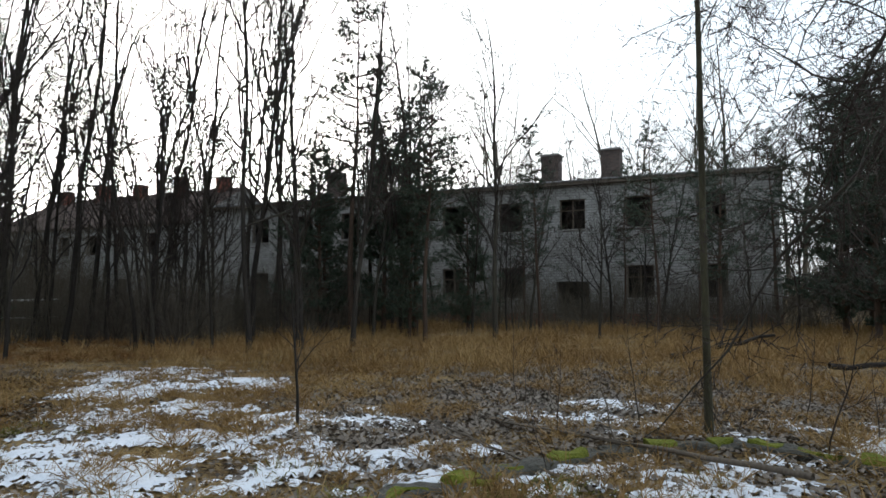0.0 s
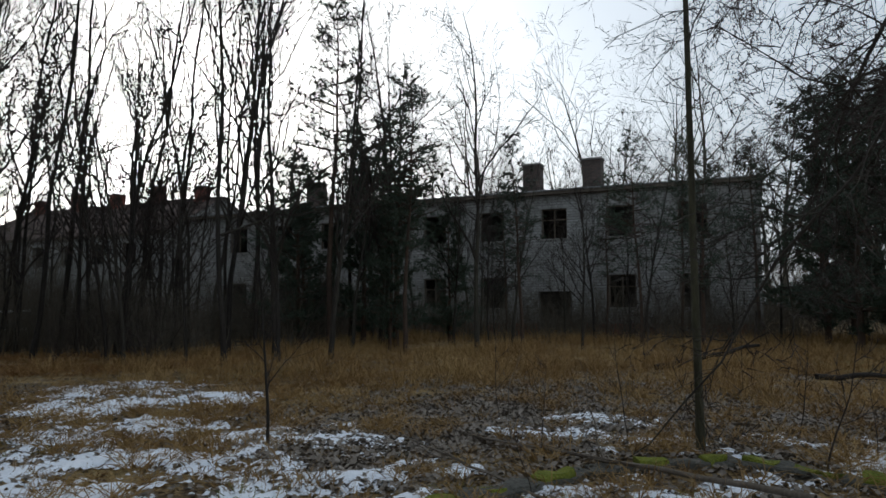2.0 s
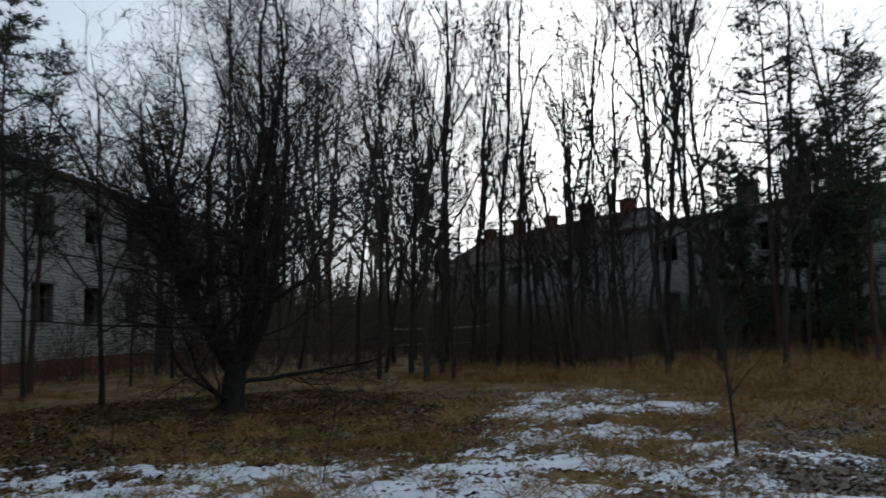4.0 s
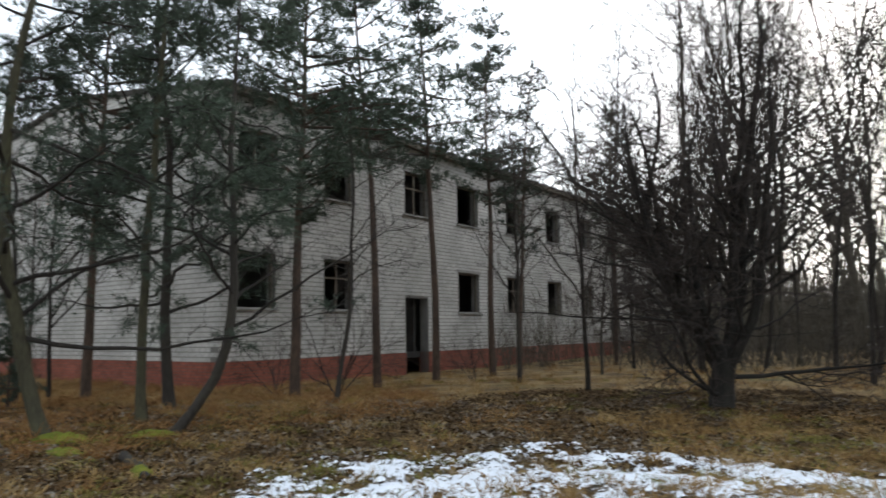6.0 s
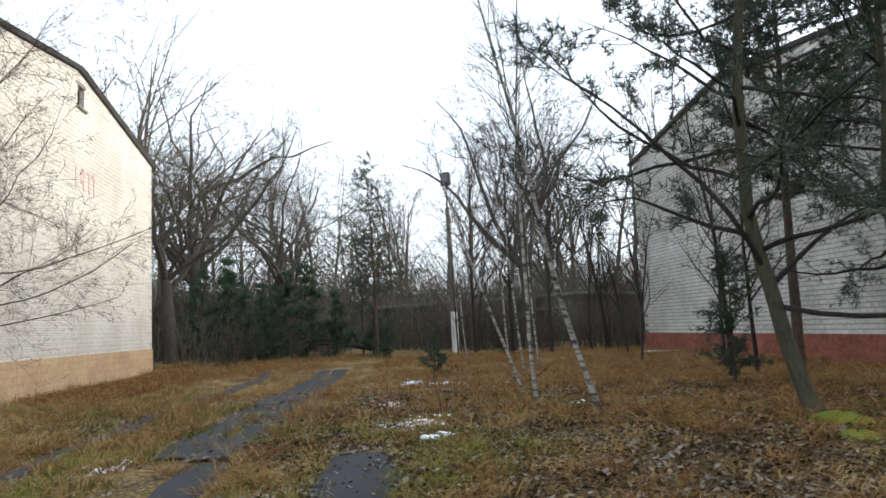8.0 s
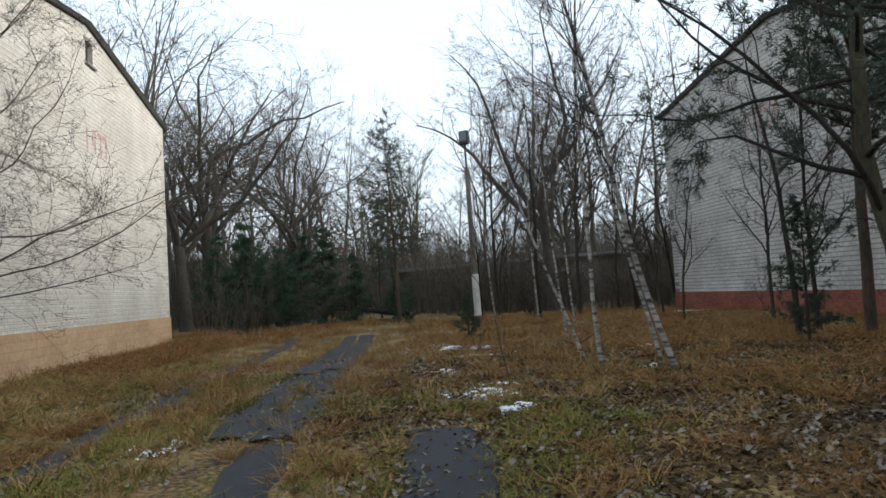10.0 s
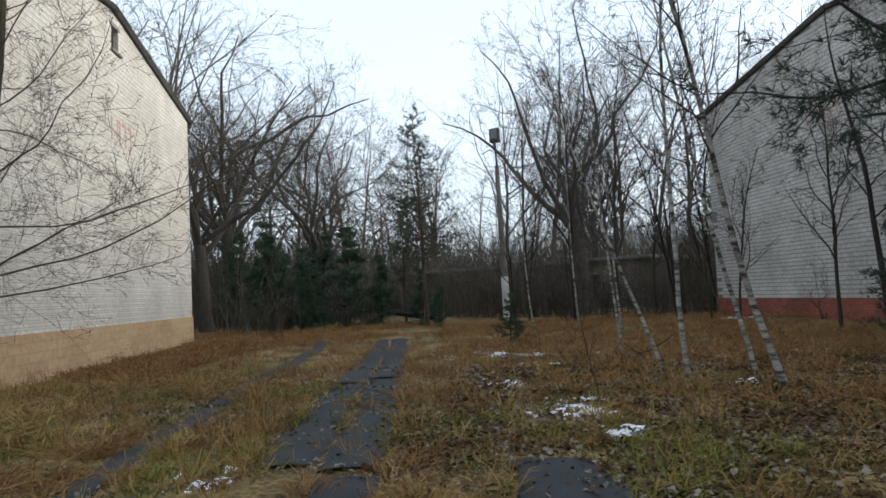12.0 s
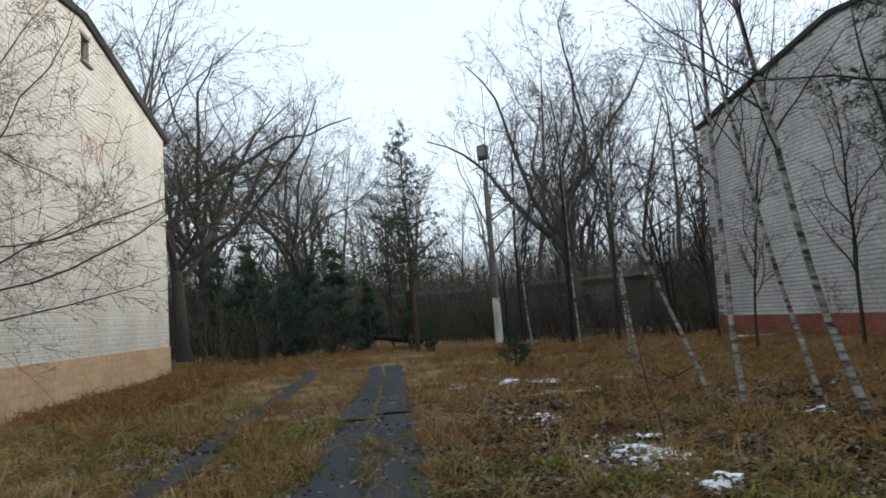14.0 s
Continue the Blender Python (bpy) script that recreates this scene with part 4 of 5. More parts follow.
for i, (x, y) in enumerate(GROVE):
    turn, lean = i * 67 % 360, 2.0 + 4.0 * ((i * 59) % 100) / 100
    c, d = math.cos(radians(turn)), math.sin(radians(turn))
    east, north = 0.41 * lean, -0.91 * lean
    plant("slender_tree", slender[i % 6], x, y, "tall slender leafless tree with dark bark", turn=turn, size=0.82 + 0.36 * ((i * 37) % 100) / 100, group="trees of the grove", tilt=(east * d - north * c, east * c + north * d))

# thin young trees along the fronts of the blocks
young = [bare_tree_meshes(90 + i, 6.5, 0.05, dict(SLENDER, count=(14, 7, 5), ratio=(0.32, 0.4, 0.45), angles=(34, 40, 45)), "bark", (0.04 * (i % 3 - 1), 0.04 * (i % 2)), crook=0.045) for i in range(4)]
YOUNG = [(26.5, -3.4), (27.8, -1.0), (24.6, 0.4), (28.4, 1.6), (25.2, 3.6), (27.4, 5.2), (29.4, 6.8), (24.4, 7.4), (26.8, 9.4), (29.6, 10.9), (23.4, 4.8), (30.2, -5.6), (25.8, -5.2), (28.6, 13.0), (22.8, 8.9), (31.0, 3.9), (-10.8, 19.5), (-13.0, 19.0), (-8.6, 16.4), (-15.3, 21.9),
         (1.9, 17.7), (4.5, 20.5), (6.4, 24.2), (8.2, 27.0), (3.1, 15.6)]
rngy = np.random.default_rng(31)
while len(YOUNG) < 62:
    yaw, d = radians(rngy.uniform(-72, -30)), rngy.uniform(17, 31)
    YOUNG.append((0.8 - math.sin(yaw) * d, math.cos(yaw) * d))
while len(YOUNG) < 74:
    yaw, d = radians(rngy.uniform(27, 44)), rngy.uniform(24, 36)
    YOUNG.append((-4 - math.sin(yaw) * d, 1 + math.cos(yaw) * d))
for i, (x, y) in enumerate(YOUNG):
    plant("young_tree", young[i % 4], x, y, "thin leafless young tree growing wild before a wall", turn=i * 83 % 360, size=0.75 + (0.5 if i < 25 else 0.85) * ((i * 53) % 100) / 100, group="young trees before the walls")

# pines: two nearer kinds, two simpler ones farther off
pines = [conifer_meshes(110, 11.0, 0.12, 3.3, 0.34, 22, 0.15, "needle", "bark_pine", cone=0.6), conifer_meshes(111, 11.5, 0.11, 2.7, 0.46, 20, 0.15, "needle", "bark_pine", cone=0.7),
         conifer_meshes(112, 10.5, 0.12, 2.6, 0.30, 7, 0.19, "needle", "bark_pine", cone=0.7, fat=0.028), conifer_meshes(113, 11.5, 0.10, 2.1, 0.36, 6, 0.19, "needle", "bark_pine", cone=0.75, fat=0.028), conifer_meshes(114, 8.5, 0.12, 2.6, 0.08, 13, 0.22, "needle", "bark_pine", cone=0.6, fat=0.035)]
PINES = [(19.9, 11.8, 1.05, 3), (21.2, 10.2, 0.85, 2), (24.3, 3.1, 0.62, 3), (26.9, 2.1, 0.66, 3), (30.0, -0.4, 0.72, 2), (25.4, -2.2, 0.92, 4), (22.6, -2.7, 0.85, 4), (27.5, -4.2, 1.0, 4), (21.0, -4.0, 0.85, 4), (23.6, -5.6, 1.0, 4), (29.6, -3.4, 0.95, 2), (22.0, 6.3, 0.62, 3), (24.5, 12.5, 0.8, 2), (28.8, 5.0, 0.6, 3), (30.4, 9.5, 0.6, 2),
         (-1.45, 17.2, 1.0, 1), (-0.1, 19.2, 1.0, 1), (-7.4, 15.6, 0.95, 0), (-7.6, 13.2, 0.28, 4), (1.6, 22.2, 1.0, 1), (18.6, 8.6, 0.7, 3), (20.6, 13.4, 0.75, 4), (21.8, 11.7, 0.8, 4), (19.8, 9.7, 0.55, 4), (23.2, 9.2, 0.55, 4), (22.4, 14.4, 0.6, 4), (23.0, 1.2, 0.55, 2), (-2.9, 14.9, 0.95, 0), (27.5, -2.4, 0.75, 4), (6.6, 27.4, 0.9, 3), (2.2, 20.4, 0.8, 3), (-27.2, 20.6, 0.86, 2), (-33.5, 24.5, 0.6, 2)]
for i, (x, y, s, k) in enumerate(PINES):
    plant("pine", pines[k], x, y, "dark green pine with a thin uneven crown", turn=i * 71 % 360, size=s, group="pines before the walls")

# spruces and young conifers
spruces = [conifer_meshes(130 + i, 4.8, 0.07, 1.7, 0.03, 20, 0.20, "spruce", "bark", droop=0.12, cone=0.92, fat=0.035) for i in range(2)]
SPRUCES = [(-31.2, 19.4, 1.0), (-32.6, 18.0, 0.8), (-31.0, 17.2, 0.6), (-33.2, 16.4, 0.9), (-30.4, 20.6, 0.7), (-34.5, 17.5, 1.1), (-35.4, 16.2, 1.0), (-36.6, 21.3, 1.0), (-38.6, 21.6, 0.75), (-34.6, 20.0, 0.5), (-16.7, 14.4, 0.28), (-25.4, 19.6, 0.35), (-28.9, 21.8, 0.55), (-33.0, 17.4, 0.35), (16.6, 24.1, 0.5), (-40.5, 22.5, 0.9)]
for i, (x, y, s) in enumerate(SPRUCES):
    plant("spruce", spruces[i % 2], x, y, "small dark green spruce with drooping boughs", turn=i * 97 % 360, size=s, group="spruces beside the drive")

# shrubs
shrubs = [bare_tree_meshes(150 + i, 2.0, 0.018, dict(SHRUB, blade=0.006), "twig", (0, 0), stems=5, crook=0.06) for i in range(3)]
SHRUBS = [(-22.8, 26.6), (-25.6, 27.4), (-28.4, 27.8), (-30.0, 28.2), (-20.6, 26.2), (-26.8, 28.6), (-24.6, 28.9), (-27.9, 30.2), (-30.6, 29.6), (-21.9, 30.4), (-33.6, 31.4), (-19.4, 29.3), (14.2, 13.4), (16.0, 15.0), (13.4, 15.6), (15.4, 16.8), (28.0, 0.0), (30.4, 2.2), (27.0, 3.4), (29.2, -2.6), (23.0, 14.8), (30.8, 6.2), (24.2, -6.5), (22.6, -7.2), (20.0, -5.6), (-3.5, 15.9), (-20.0, 23.4), (-21.4, 22.6), (-22.8, 24.4), (-30.6, 15.4), (-28.0, 16.6), (-31.8, 17.4), (-26.6, 13.4), (-33.4, 19.6), (-2.2, 16.0), (0.9, 18.9), (-12.6, 23.2), (18.4, 12.4), (9.2, -2.2), (-19.2, 25.4)]
for i, (x, y) in enumerate(SHRUBS):
    plant("shrub", shrubs[i % 3], x, y, "leafless brown shrub of many thin stems", "shrub", turn=i * 61 % 360, size=0.6 + 0.7 * ((i * 29) % 100) / 100, group="shrubs under the trees")

# weeds near the path
weeds = [bare_tree_meshes(170 + i, 0.95, 0.006, dict(SAPLING, count=(6, 3)), "twig", (0.1 * i - 0.1, 0.05), crook=0.06) for i in range(3)]
WEEDS = [(5.7, 1.35), (6.9, 1.6), (7.6, 1.0), (6.9, -0.5), (7.5, -0.9), (8.4, -0.4), (3.4, 6.0), (2.6, 7.2), (8.8, 2.6), (-8.9, 7.4), (-12.1, 10.2), (-16.0, 14.0), (-25.2, 12.8), (-24.0, 12.0), (2.0, 7.9)]
for i, (x, y) in enumerate(WEEDS):
    plant("weed_stalk", weeds[i % 3], x, y, "dry brown weed stalk standing in dead grass", "weed", turn=i * 47 % 360, size=0.7 + 0.8 * ((i * 31) % 100) / 100, group="dry weeds")


# ---- far woods, joined ----
def scatter(name, variants, places, mat, label, category):
    """Copies of mesh variants joined into one object: places are (x, y, turn, size, variant)."""
    arrays = []
    for me in variants:
        co = np.empty(len(me.vertices) * 3)
        me.vertices.foreach_get("co", co)
        sizes = np.empty(len(me.polygons), dtype=np.int32)
        me.polygons.foreach_get("loop_total", sizes)
        idx = np.empty(len(me.loops), dtype=np.int32)
        me.loops.foreach_get("vertex_index", idx)
        arrays.append((co.reshape(-1, 3), sizes, idx))
    V, S, I, n = [], [], [], 0
    for x, y, turn, size, k in places:
        co, sizes, idx = arrays[k]
        c, s = math.cos(turn), math.sin(turn)
        q = co @ (np.array(((c, s, 0), (-s, c, 0), (0, 0, 1))) * size) + (x, y, ground_height(x, y))
        V.append(q)
        S.append(sizes)
        I.append(idx + n)
        n += len(co)
    V, S, I = np.concatenate(V), np.concatenate(S), np.concatenate(I)
    me = bpy.data.meshes.new(name)
    me.vertices.add(len(V))
    me.vertices.foreach_set("co", V.ravel())
    me.loops.add(len(I))
    me.loops.foreach_set("vertex_index", I.astype(np.int32))
    me.polygons.add(len(S))
    me.polygons.foreach_set("loop_start", np.concatenate(([0], np.cumsum(S)[:-1])).astype(np.int32))
    me.polygons.foreach_set("loop_total", S)
    me.update(calc_edges=True)
    me.materials.append(mat)
    return tagged(new(name, me), label, category, kind="stuff")


def inside(x, y, house_ob, length, depth, margin=1.0):
    q = house_ob.matrix_world.inverted() @ Vector((x, y, 0))
    return -margin < q.x < length + margin and -margin < q.y < depth + margin


bpy.context.view_layer.update()
BLOCKS = [(HOUSE_A, A_LEN, 12.0), (HOUSE_B, 42.0, 15.3), (HOUSE_C, 40.0, 15.0), (HOUSE_D, 21.2, 11.0)]


def free(x, y, margin=1.0):
    return not any(inside(x, y, h, l, d, margin) for h, l, d in BLOCKS)


def joined_tree(seed, height, radius):
    rng = np.random.default_rng(seed)
    w = Wood()
    pts = wander(rng, (0, 0, -0.2), (rng.normal() * 0.06, rng.normal() * 0.06, 1), height, 9, 0.05, 0.03)
    r = radius * (1 - 0.92 * np.linspace(0, 1, 10))
    w.tube(pts, r, 6)
    sprout(rng, w, w, pts, r, 0, FAR)
    return w.done("far_tree", MAT["bark"])


far_trees = [joined_tree(200 + i, 15.0 + (i % 3) * 1.5, 0.19 + 0.04 * (i % 2)) for i in range(6)]
rngf = np.random.default_rng(9)
places = []
while len(places) < 205:
    yaw, d = radians(rngf.uniform(-112, 95)), 30 + 62 * rngf.random() ** 0.8
    x, y = -2 - math.sin(yaw) * d, 1 + math.cos(yaw) * d
    deg = math.degrees(yaw)
    if not free(x, y, 1.5) or (-33 < deg < -18 and d < 40) or (20 < deg < 61 and d < 44) or (-88 < deg < -18 and rngf.random() < 0.35):
        continue
    if deg < -38 and x < 48 and not (deg > -45 and d > 60):
        continue
    if 45 < deg < 70 and d < 64:
        continue
    places.append((x, y, rngf.random() * 6.28, 0.75 + 0.45 * rngf.random(), int(rngf.integers(6))))
scatter("far_woods", far_trees, places, MAT["far_twig_hazed"], "distant leafless winter woods with grey-brown crowns", "woods")


def brush_mesh(seed):
    rng = np.random.default_rng(seed)
    np.random.seed(seed)
    w = Wood()
    for s in range(26):
        b = np.array((rng.normal() * 0.7, rng.normal() * 0.7, -0.05))
        t = b + np.array((rng.normal() * 0.45, rng.normal() * 0.45, 0.8 + 2.2 * rng.random()))
        w.blades(b[None], t[None], 0.03)
        k = 9
        u = 0.25 + 0.7 * rng.random((k, 1))
        p = b + (t - b) * u
        w.blades(p, p + rng.normal(size=(k, 3)) * 0.32 + (0, 0, 0.22), np.full((k, 1), 0.014))
    return w.done("brush", MAT["twig"], False)


brush = [brush_mesh(220 + i) for i in range(4)]
places = []
while len(places) < 620:
    yaw, d = radians(rngf.uniform(-112, 92)), 24 + 60 * rngf.random() ** 1.1
    x, y = -2 - math.sin(yaw) * d, 1 + math.cos(yaw) * d
    deg = math.degrees(yaw)
    if not free(x, y, 0.6) or (-98 < deg < -64 and d < 30) or (deg < -50 and d < 25) or (20 < deg < 47 and d < 48) or (44 < deg < 64 and d < 36):
        continue
    places.append((x, y, rngf.random() * 6.28, 0.7 + 0.7 * rngf.random(), int(rngf.integers(4))))
for _ in range(190):
    yaw, d = radians(rngf.uniform(-37, -8)), rngf.uniform(44, 78)
    x, y = 0.8 - math.sin(yaw) * d, math.cos(yaw) * d
    if free(x, y, 1.5):
        places.append((x, y, rngf.random() * 6.28, 1.6 + 1.6 * rngf.random(), int(rngf.integers(4))))
for _ in range(170):
    x, y = rngf.uniform(26, 33.4), rngf.uniform(-3, 31)
    places.append((x, y, rngf.random() * 6.28, 0.45 + 0.45 * rngf.random(), int(rngf.integers(4))))
for _ in range(760):
    yaw, d = radians(rngf.uniform(14, 80)), rngf.uniform(42, 76)
    x, y = -4 - math.sin(yaw) * d, 1 + math.cos(yaw) * d
    if free(x, y, 1.5) and not (48 < math.degrees(yaw) < 55 and d < 55) and not (-44 < x < -24 and 33 < y < 42):
        places.append((x, y, rngf.random() * 6.28, 1.3 + 1.5 * rngf.random(), int(rngf.integers(4))))
for _ in range(420):
    yaw, d = radians(rngf.uniform(-112, 95)), rngf.uniform(62, 105)
    x, y = -2 - math.sin(yaw) * d, 1 + math.cos(yaw) * d
    if free(x, y, 2):
        places.append((x, y, rngf.random() * 6.28, 2.2 + 1.6 * rngf.random(), int(rngf.integers(4))))
for _ in range(55):
    x, y = rngf.uniform(-36, -19), rngf.uniform(27.5, 32.8)
    places.append((x, y, rngf.random() * 6.28, 0.8 + 0.9 * rngf.random(), int(rngf.integers(4))))
for _ in range(130):
    x, y = rngf.uniform(15.5, 26), rngf.uniform(13, 30)
    places.append((x, y, rngf.random() * 6.28, 0.4 + 0.6 * rngf.random(), int(rngf.integers(4))))
scatter("undergrowth", brush, places, MAT["far_twig_hazed"], "tangled leafless undergrowth beneath the far trees", "undergrowth")


# ---- ground cover ----
def near_drive(x, y):
    def dist(p0, p1):
        p0, p1 = np.array(p0), np.array(p1)
        d = p1 - p0
        u = np.clip(((x, y) - p0) @ d / (d @ d), 0, 1)
        return np.linalg.norm((x, y) - (p0 + d * u))
    return 0.03 < dist((-3.4, -0.55), (-21.5, 14.35)) < 0.46 or dist((-4.0, 2.05), (-7.8, 5.27)) < 0.36 or dist((-9.0, 1.9), (-23.0, 12.9)) < 0.18


def patches(x, y, blobs):
    return max((1 - math.hypot((x - a) / r, (y - b) / r) for a, b, r in blobs), default=-1)


SNOW_BLOBS = [(4.6, 4.8, 2.3), (5.4, 3.6, 1.7), (7.0, 4.1, 1.5), (3.2, 6.4, 1.7), (1.2, 7.4, 1.6), (-0.3, 7.2, 1.7), (2.3, 7.3, 1.5), (5.6, 2.2, 0.8), (5.6, 0.7, 0.9), (6.1, 0.0, 0.6), (9.9, 9.4, 1.7), (8.0, 8.0, 1.4), (9.2, 7.0, 1.1), (7.4, -0.6, 1.2), (8.2, 1.6, 1.2), (-1.3, 6.7, 0.8), (1.9, 6.6, 1.1), (6.8, 6.3, 1.4),
              (-15.2, 11.7, 1.1), (-14.2, 12.2, 0.7), (-8.8, 7.1, 0.66), (-9.3, 7.6, 0.45), (-11.2, 8.3, 0.45), (-10.3, 12.4, 0.5), (-8.0, 6.4, 0.4), (-12.6, 11.2, 0.5), (-9.5, 3.25, 0.38), (-12.5, 10.35, 0.6), (-13.0, 13.0, 0.5), (-8.4, 9.8, 0.35), (-15.5, 24.3, 0.9)]


def build_snow():
    """Thin remnants of old snow, lying between the tufts."""
    v, f, ids = [], [], {}
    cell = 0.04

    def depth(x, y):
        e = patches(x, y, SNOW_BLOBS)
        if e <= 0:
            return -1
        n = noise.fractal(Vector((x * 1.5, y * 1.5, 3.1)), 1.0, 2.0, 5) * 0.55 + noise.noise(Vector((x * 6, y * 6, 1.0))) * 0.40 + noise.noise(Vector((x * 15, y * 15, 7.0))) * 0.42
        return min(e, 0.5) * 0.8 - (0.30 if x > -3 else 0.46) + n * (0.95 if x > -3 else 1.25)

    def corner(i, j):
        if (i, j) not in ids:
            x, y = i * cell, j * cell
            ids[i, j] = len(v)
            v.append((x + 0.3 * cell * noise.noise(Vector((x * 31, y * 31, 0))), y + 0.3 * cell * noise.noise(Vector((x * 29, y * 33, 5))), ground_height(x, y) + min(0.05, max(-0.01, 0.010 + 0.085 * depth(x, y)))))
        return ids[i, j]
    done = set()
    for a, b, r in SNOW_BLOBS:
        for i in range(int((a - r) / cell), int((a + r) / cell) + 1):
            for j in range(int((b - r) / cell), int((b + r) / cell) + 1):
                if (i, j) in done:
                    continue
                done.add((i, j))
                if depth((i + 0.5) * cell, (j + 0.5) * cell) > 0:
                    f.append((corner(i, j), corner(i + 1, j), corner(i + 1, j + 1), corner(i, j + 1)))
    tagged(new("snow", mesh("snow", v, f, MAT["snow"], True)), "thin patches of old melting snow on dead grass", "snow", kind="stuff")


build_snow()


def tuft_mesh(seed, blades, height, spread, width, mat, flop=0.5):
    rng = np.random.default_rng(seed)
    np.random.seed(seed)
    w = Wood()
    b = rng.normal(size=(blades, 3)) * spread * (1, 1, 0)
    d = rng.normal(size=(blades, 3)) * (flop, flop, 0.1) + (0, 0, 0.75)
    d /= np.linalg.norm(d, axis=1, keepdims=True)
    ln = height * (0.5 + 0.8 * rng.random((blades, 1)))
    m = b + d * ln * 0.6
    s = np.cross(d, rng.normal(size=(blades, 3)))
    s *= width / 2 / np.linalg.norm(s, axis=1, keepdims=True)
    tip = m + (d * (1, 1, 0.1) + rng.normal(size=(blades, 3)) * (0.25, 0.25, 0.12)) * ln * 0.55
    n = np.arange(blades) * 5
    v = np.stack((b - s, b + s, m + s * 0.8, m - s * 0.8, tip), 1).reshape(-1, 3)
    f = [(a, a + 1, a + 2, a + 3) for a in n.tolist()] + [(a + 3, a + 2, a + 4) for a in n.tolist()]
    return mesh("tuft", v, f, mat)


def cover(name, variants, count, region, accept, size, mat, label, category, seed, litter=0.04):
    rng = np.random.default_rng(seed)
    places = []
    x0, y0, x1, y1 = region
    for _ in range(count * 6):
        if len(places) >= count:
            break
        x, y = rng.uniform(x0, x1), rng.uniform(y0, y1)
        if rng.random() < accept(x, y) and free(x, y, 0.1) and (not near_drive(x, y) or rng.random() < litter):
            places.append((x, y, rng.random() * 6.28, size * (0.55 + 0.9 * rng.random()), int(rng.integers(len(variants)))))
    return scatter(name, variants, places, mat, label, category)


def clump(x, y, s=0.8, o=0.0):
    return noise.noise(Vector((x * s, y * s, 4.2 + o))) * 0.9 + 0.5


def falloff(x, y):
    """Cover thins out with distance from the walk."""
    d = min(math.hypot(x - 1, y), math.hypot(x + 5, y - 1))
    return 1.0 if d < 9 else max(0.05, 9 / d) ** 1.3


def bare(x, y):
    """Places that are leaf litter with little grass."""
    return patches(x, y, [(8.0, 2.0, 2.6), (8.5, -1.0, 3.0), (10.5, 1.5, 2.5), (6.2, 0.2, 1.4)])


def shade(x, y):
    """Ground under the pines and birches: wet litter darkened for tree shade, little grass."""
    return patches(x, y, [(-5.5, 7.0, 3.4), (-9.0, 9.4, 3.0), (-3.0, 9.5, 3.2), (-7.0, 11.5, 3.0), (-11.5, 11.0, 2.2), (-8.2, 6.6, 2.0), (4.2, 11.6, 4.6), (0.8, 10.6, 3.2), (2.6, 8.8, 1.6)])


dry = [tuft_mesh(300 + i, 22, 0.20, 0.055, 0.006, MAT["grass"], 0.6) for i in range(4)]
cover("dry_grass", dry, 5600, (-26, -4, 20, 22), lambda x, y: falloff(x, y) * clump(x, y) * (0.4 if bare(x, y) > 0 else 0.45 if shade(x, y) > 0 and x < -1 else 0.22 if shade(x, y) > 0 else 1) * (0.8 if patches(x, y, SNOW_BLOBS) > 0.3 else 1), 1.0, MAT["grass"], "tufts of dead straw-coloured winter grass", "grass", 1)
tussock = [tuft_mesh(305 + i, 70, 0.27, 0.08, 0.006, MAT["grass"], 0.85) for i in range(3)]
cover("tussock_grass", tussock, 420, (2, -3, 14, 11), lambda x, y: falloff(x, y) * clump(x, y, 1.3, 21), 0.9, MAT["grass"], "matted tussocks of dead brown grass", "grass", 9)
cover("tussock", tussock, 420, (-16, 0.5, -3, 13), lambda x, y: (0.4 if shade(x, y) > 0 else 1) * falloff(x, y) * clump(x, y, 1.3, 23), 0.75, MAT["leaf_red"], "matted tussocks of rust-brown grass", "grass", 10)
tall = [tuft_mesh(310 + i, 22, 0.48, 0.09, 0.007, MAT["grass"], 0.4) for i in range(3)]
cover("tall_dry_grass", tall, 2600, (11, -8, 31, 14), lambda x, y: 0.75 * clump(x, y, 0.4, 2), 1.0, MAT["grass"], "tall dead grass before the grey block", "grass", 2)
cover("drive_grass", tall, 900, (-34, 3, -8, 22), lambda x, y: 0.7 * clump(x, y, 0.6, 3), 0.7, MAT["grass"], "dead grass along the drive", "grass", 3)
green = [tuft_mesh(320 + i, 40, 0.11, 0.07, 0.006, MAT["grass_green"], 0.7) for i in range(3)]
cover("lawn_grass", green, 1300, (-18, -1.5, -6, 7), lambda x, y: falloff(x, y) * clump(x, y, 0.5, 11), 1.1, MAT["grass_green"], "olive green grass beside the drive", "grass", 8)
cover("green_grass", green, 1100, (-22, -1, 6, 20), lambda x, y: falloff(x, y) * max(0, clump(x, y, 0.35, 7) - 0.35) * 1.8, 1.0, MAT["grass_green"], "low green grass between dead tufts", "grass", 4)
bracken = [tuft_mesh(330 + i, 32, 0.32, 0.17, 0.010, MAT["leaf_red"], 1.0) for i in range(3)]
cover("bracken", bracken, 2100, (-32, 8, 22, 30), lambda x, y: 1.0 if patches(x, y, [(-9, 11.5, 3.5), (-6, 9.5, 3), (-12, 17, 7), (-25.5, 12.5, 3.5), (-31, 17, 5), (-18, 21, 6), (14, 15, 4), (-4, 14, 4)]) > 0.05 * noise.noise(Vector((x, y, 0))) else 0.03, 0.8, MAT["leaf_red"], "rust-brown dead bracken and grass", "bracken", 5)


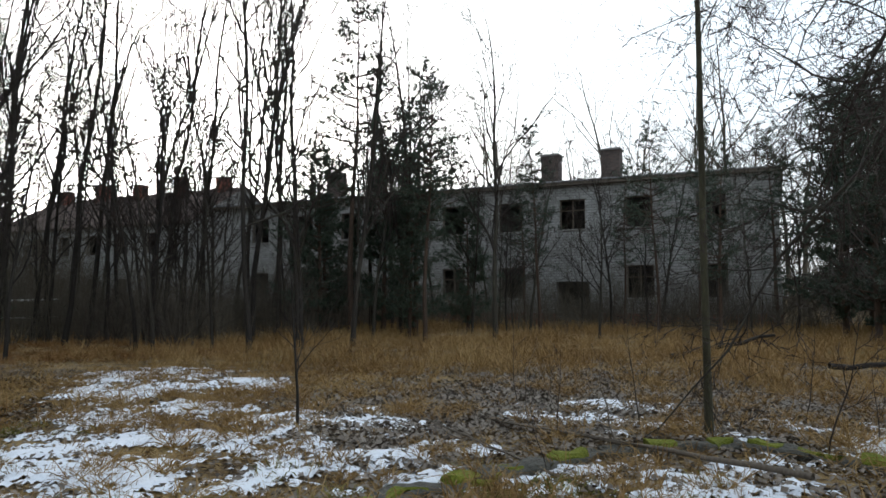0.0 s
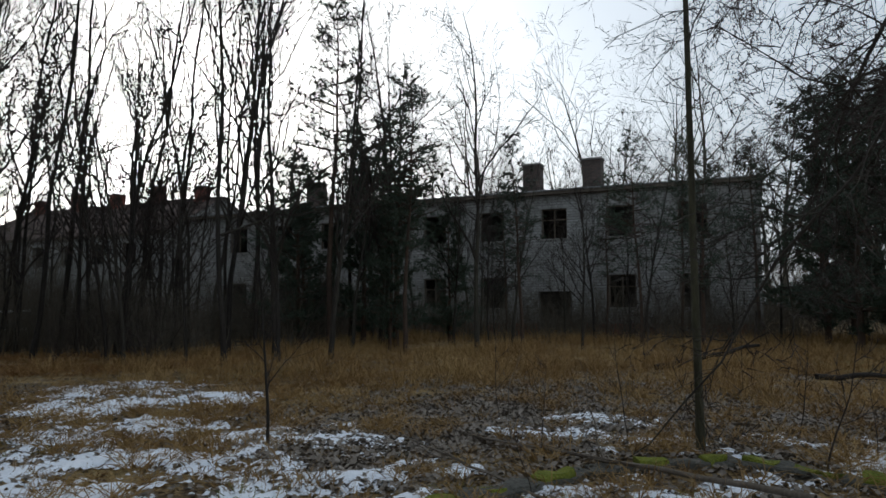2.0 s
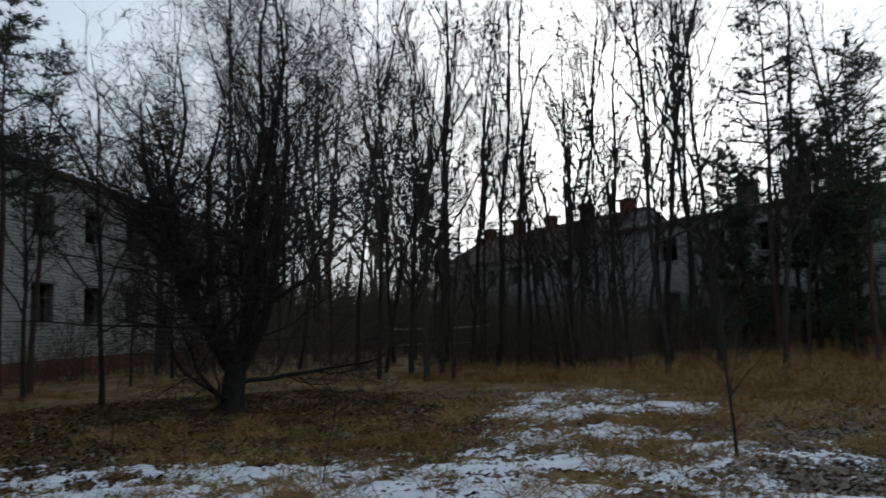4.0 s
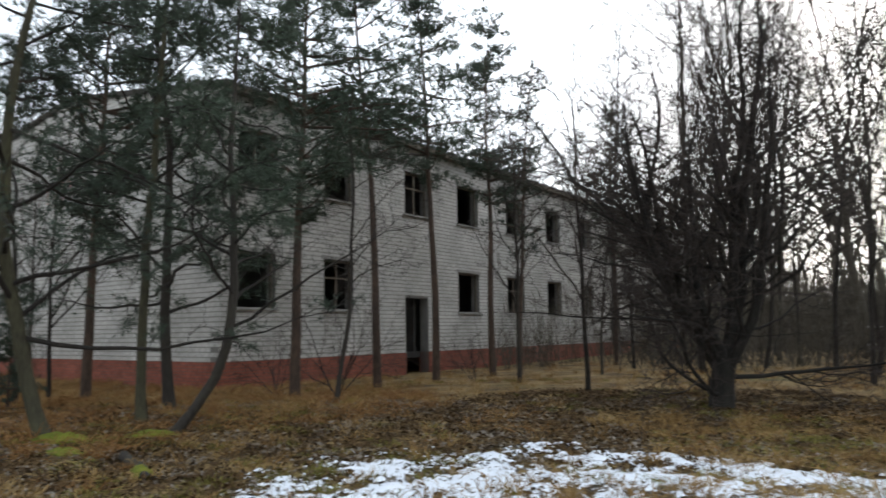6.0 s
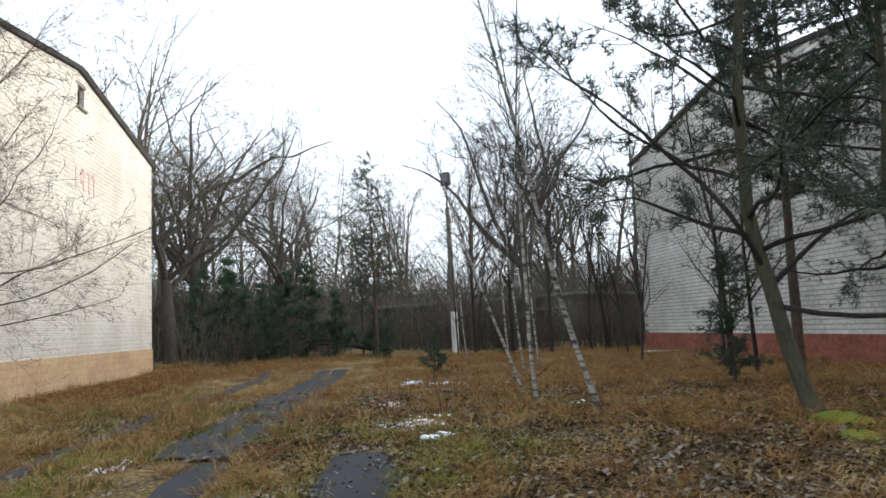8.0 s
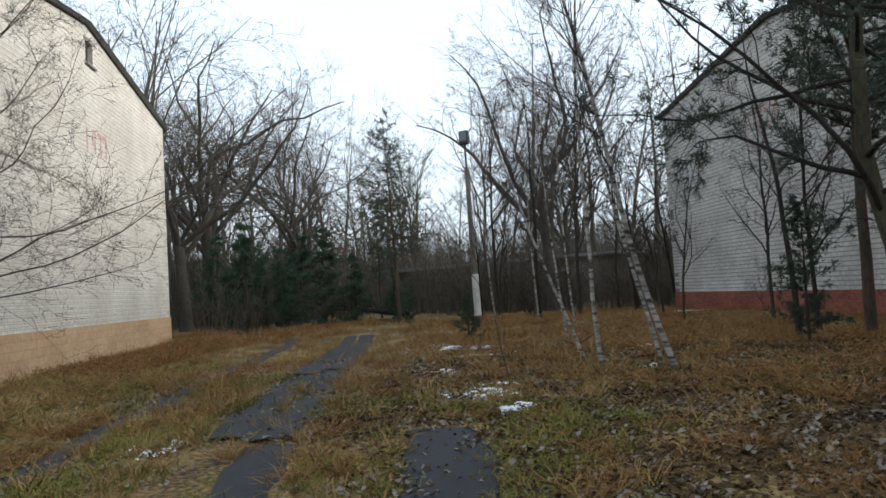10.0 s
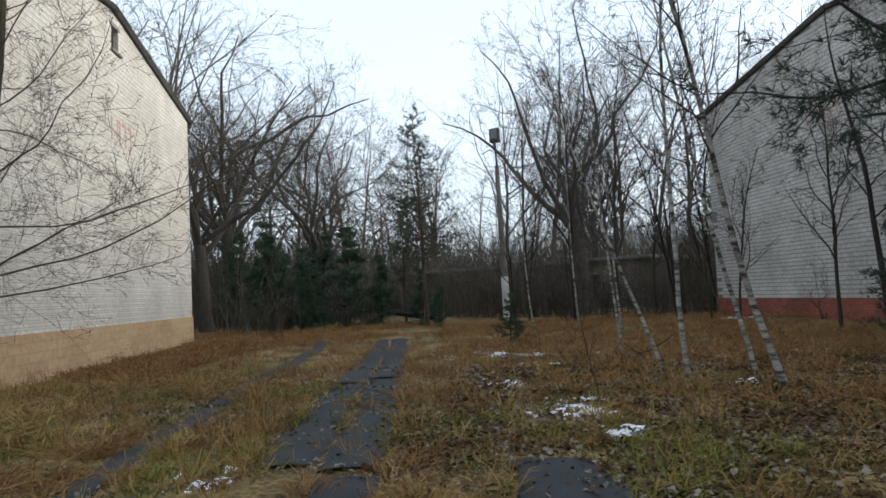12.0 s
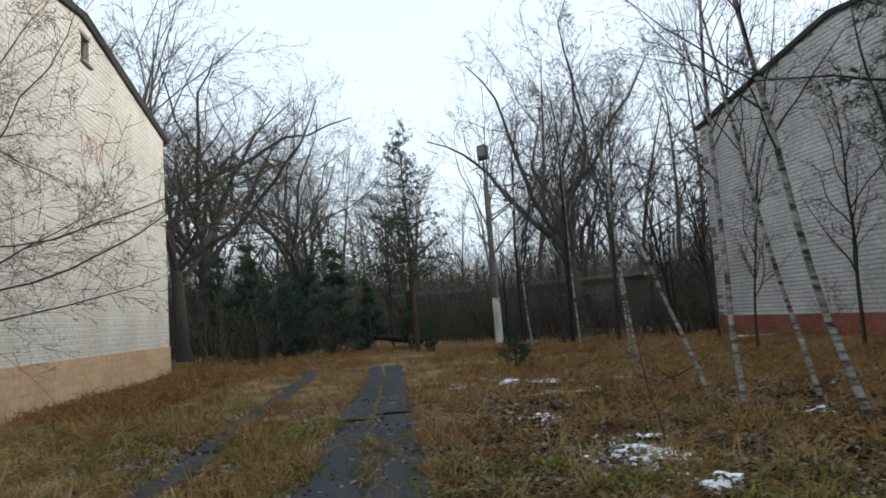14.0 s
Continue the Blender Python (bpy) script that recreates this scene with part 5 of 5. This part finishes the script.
def leaf_mesh(seed):
    rng = np.random.default_rng(seed)
    v, f = [], []
    for k in range(26):
        o = np.array((rng.normal() * 0.22, rng.normal() * 0.22, 0.012 + 0.02 * rng.random()))
        a = rng.random() * 6.28
        ln, wd = 0.035 + 0.04 * rng.random(), 0.018 + 0.016 * rng.random()
        tilt = rng.normal() * 0.35
        d = np.array((math.cos(a), math.sin(a), tilt))
        s = np.array((-math.sin(a), math.cos(a), rng.normal() * 0.4)) * wd
        n = len(v)
        mid = o + d * ln * 0.5
        v += [o, mid + s + (0, 0, 0.01), o + d * ln, mid - s + (0, 0, 0.01)]
        f += [(n, n + 2, n + 1), (n, n + 3, n + 2)]
    return mesh("leaves", v, f, MAT["leaf"])


leaves = [leaf_mesh(340 + i) for i in range(4)]
cover("fallen_leaves", leaves, 3800, (-16, -3, 16, 14), lambda x, y: falloff(x, y) * (1.0 if bare(x, y) > 0 else 0.35), 0.75, MAT["leaf"], "fallen brown leaves lying over the ground", "leaves", 6, 0.35)
cover("leaf_litter", leaves, 2300, (4, -4, 15, 6), lambda x, y: 0.0 if x < 7.2 and -2.6 < y < 2.3 else 1.0 if bare(x, y) > 0.05 * noise.noise(Vector((x * 2, y * 2, 0))) else 0.06, 0.72, MAT["leaf"], "thick pale grey-brown litter of fallen leaves", "leaves", 16)
cover("wet_litter", leaves, 4200, (-15, 3, 9, 16), lambda x, y: 1.0 if shade(x, y) > 0.1 * noise.noise(Vector((x, y, 0))) else 0.03, 0.72, MAT["wet_shaded_leaf"], "wet leaf litter beneath the pines, darkened for tree shade", "leaves", 17)


straw = [tuft_mesh(350 + i, 60, 0.42, 0.16, 0.008, MAT["grass"], 1.3) for i in range(2)]
cover("straw_heap", straw, 60, (-16.5, 1.2, -9.5, 6.2), lambda x, y: clump(x, y, 0.9, 31) if y < 1.2 - 0.786 * (x + 9) else 0.0, 0.9, MAT["grass"], "flattened heaps of pale straw-coloured grass", "grass", 18)
cover("rust_grass", bracken, 420, (-25, 5, -12, 15), lambda x, y: 1.0 if -2.6 < (HOUSE_C.matrix_world.inverted() @ Vector((x, y, 0))).x < 0 else 0.0, 0.9, MAT["leaf_red"], "rust-brown dead grass along the tan plinth", "grass", 19)


# ---- white pipe barrier beyond the grove ----
def build_barrier(x0, y0, x1, y1):
    a, d = Vector((x0, y0, 0)), Vector((x1 - x0, y1 - y0, 0))
    h = thing("barrier", pose(x0, y0, ground_height(x0, y0), 0, 0, math.degrees(math.atan2(d.y, d.x))), "low barrier of pale pipes on short posts", "barrier")
    ln = d.length
    for z, sag in ((1.22, 0.06), (0.5, 0.03)):
        w = Wood()
        w.tube([(ln * u, 0, z - sag * math.sin(math.pi * u)) for u in np.linspace(0, 1, 9)], [0.04] * 9, 8)
        part_mesh("rail", w.done("rail", MAT["white_paint"]), h)
    for i in range(4):
        w = Wood()
        w.tube([(ln * i / 3, 0, -0.2), (ln * i / 3, 0, 1.25)], [0.05, 0.045], 8)
        part_mesh("post", w.done("post", MAT["wood"]), h)


build_barrier(16.96, 28.94, 20.92, 26.35)
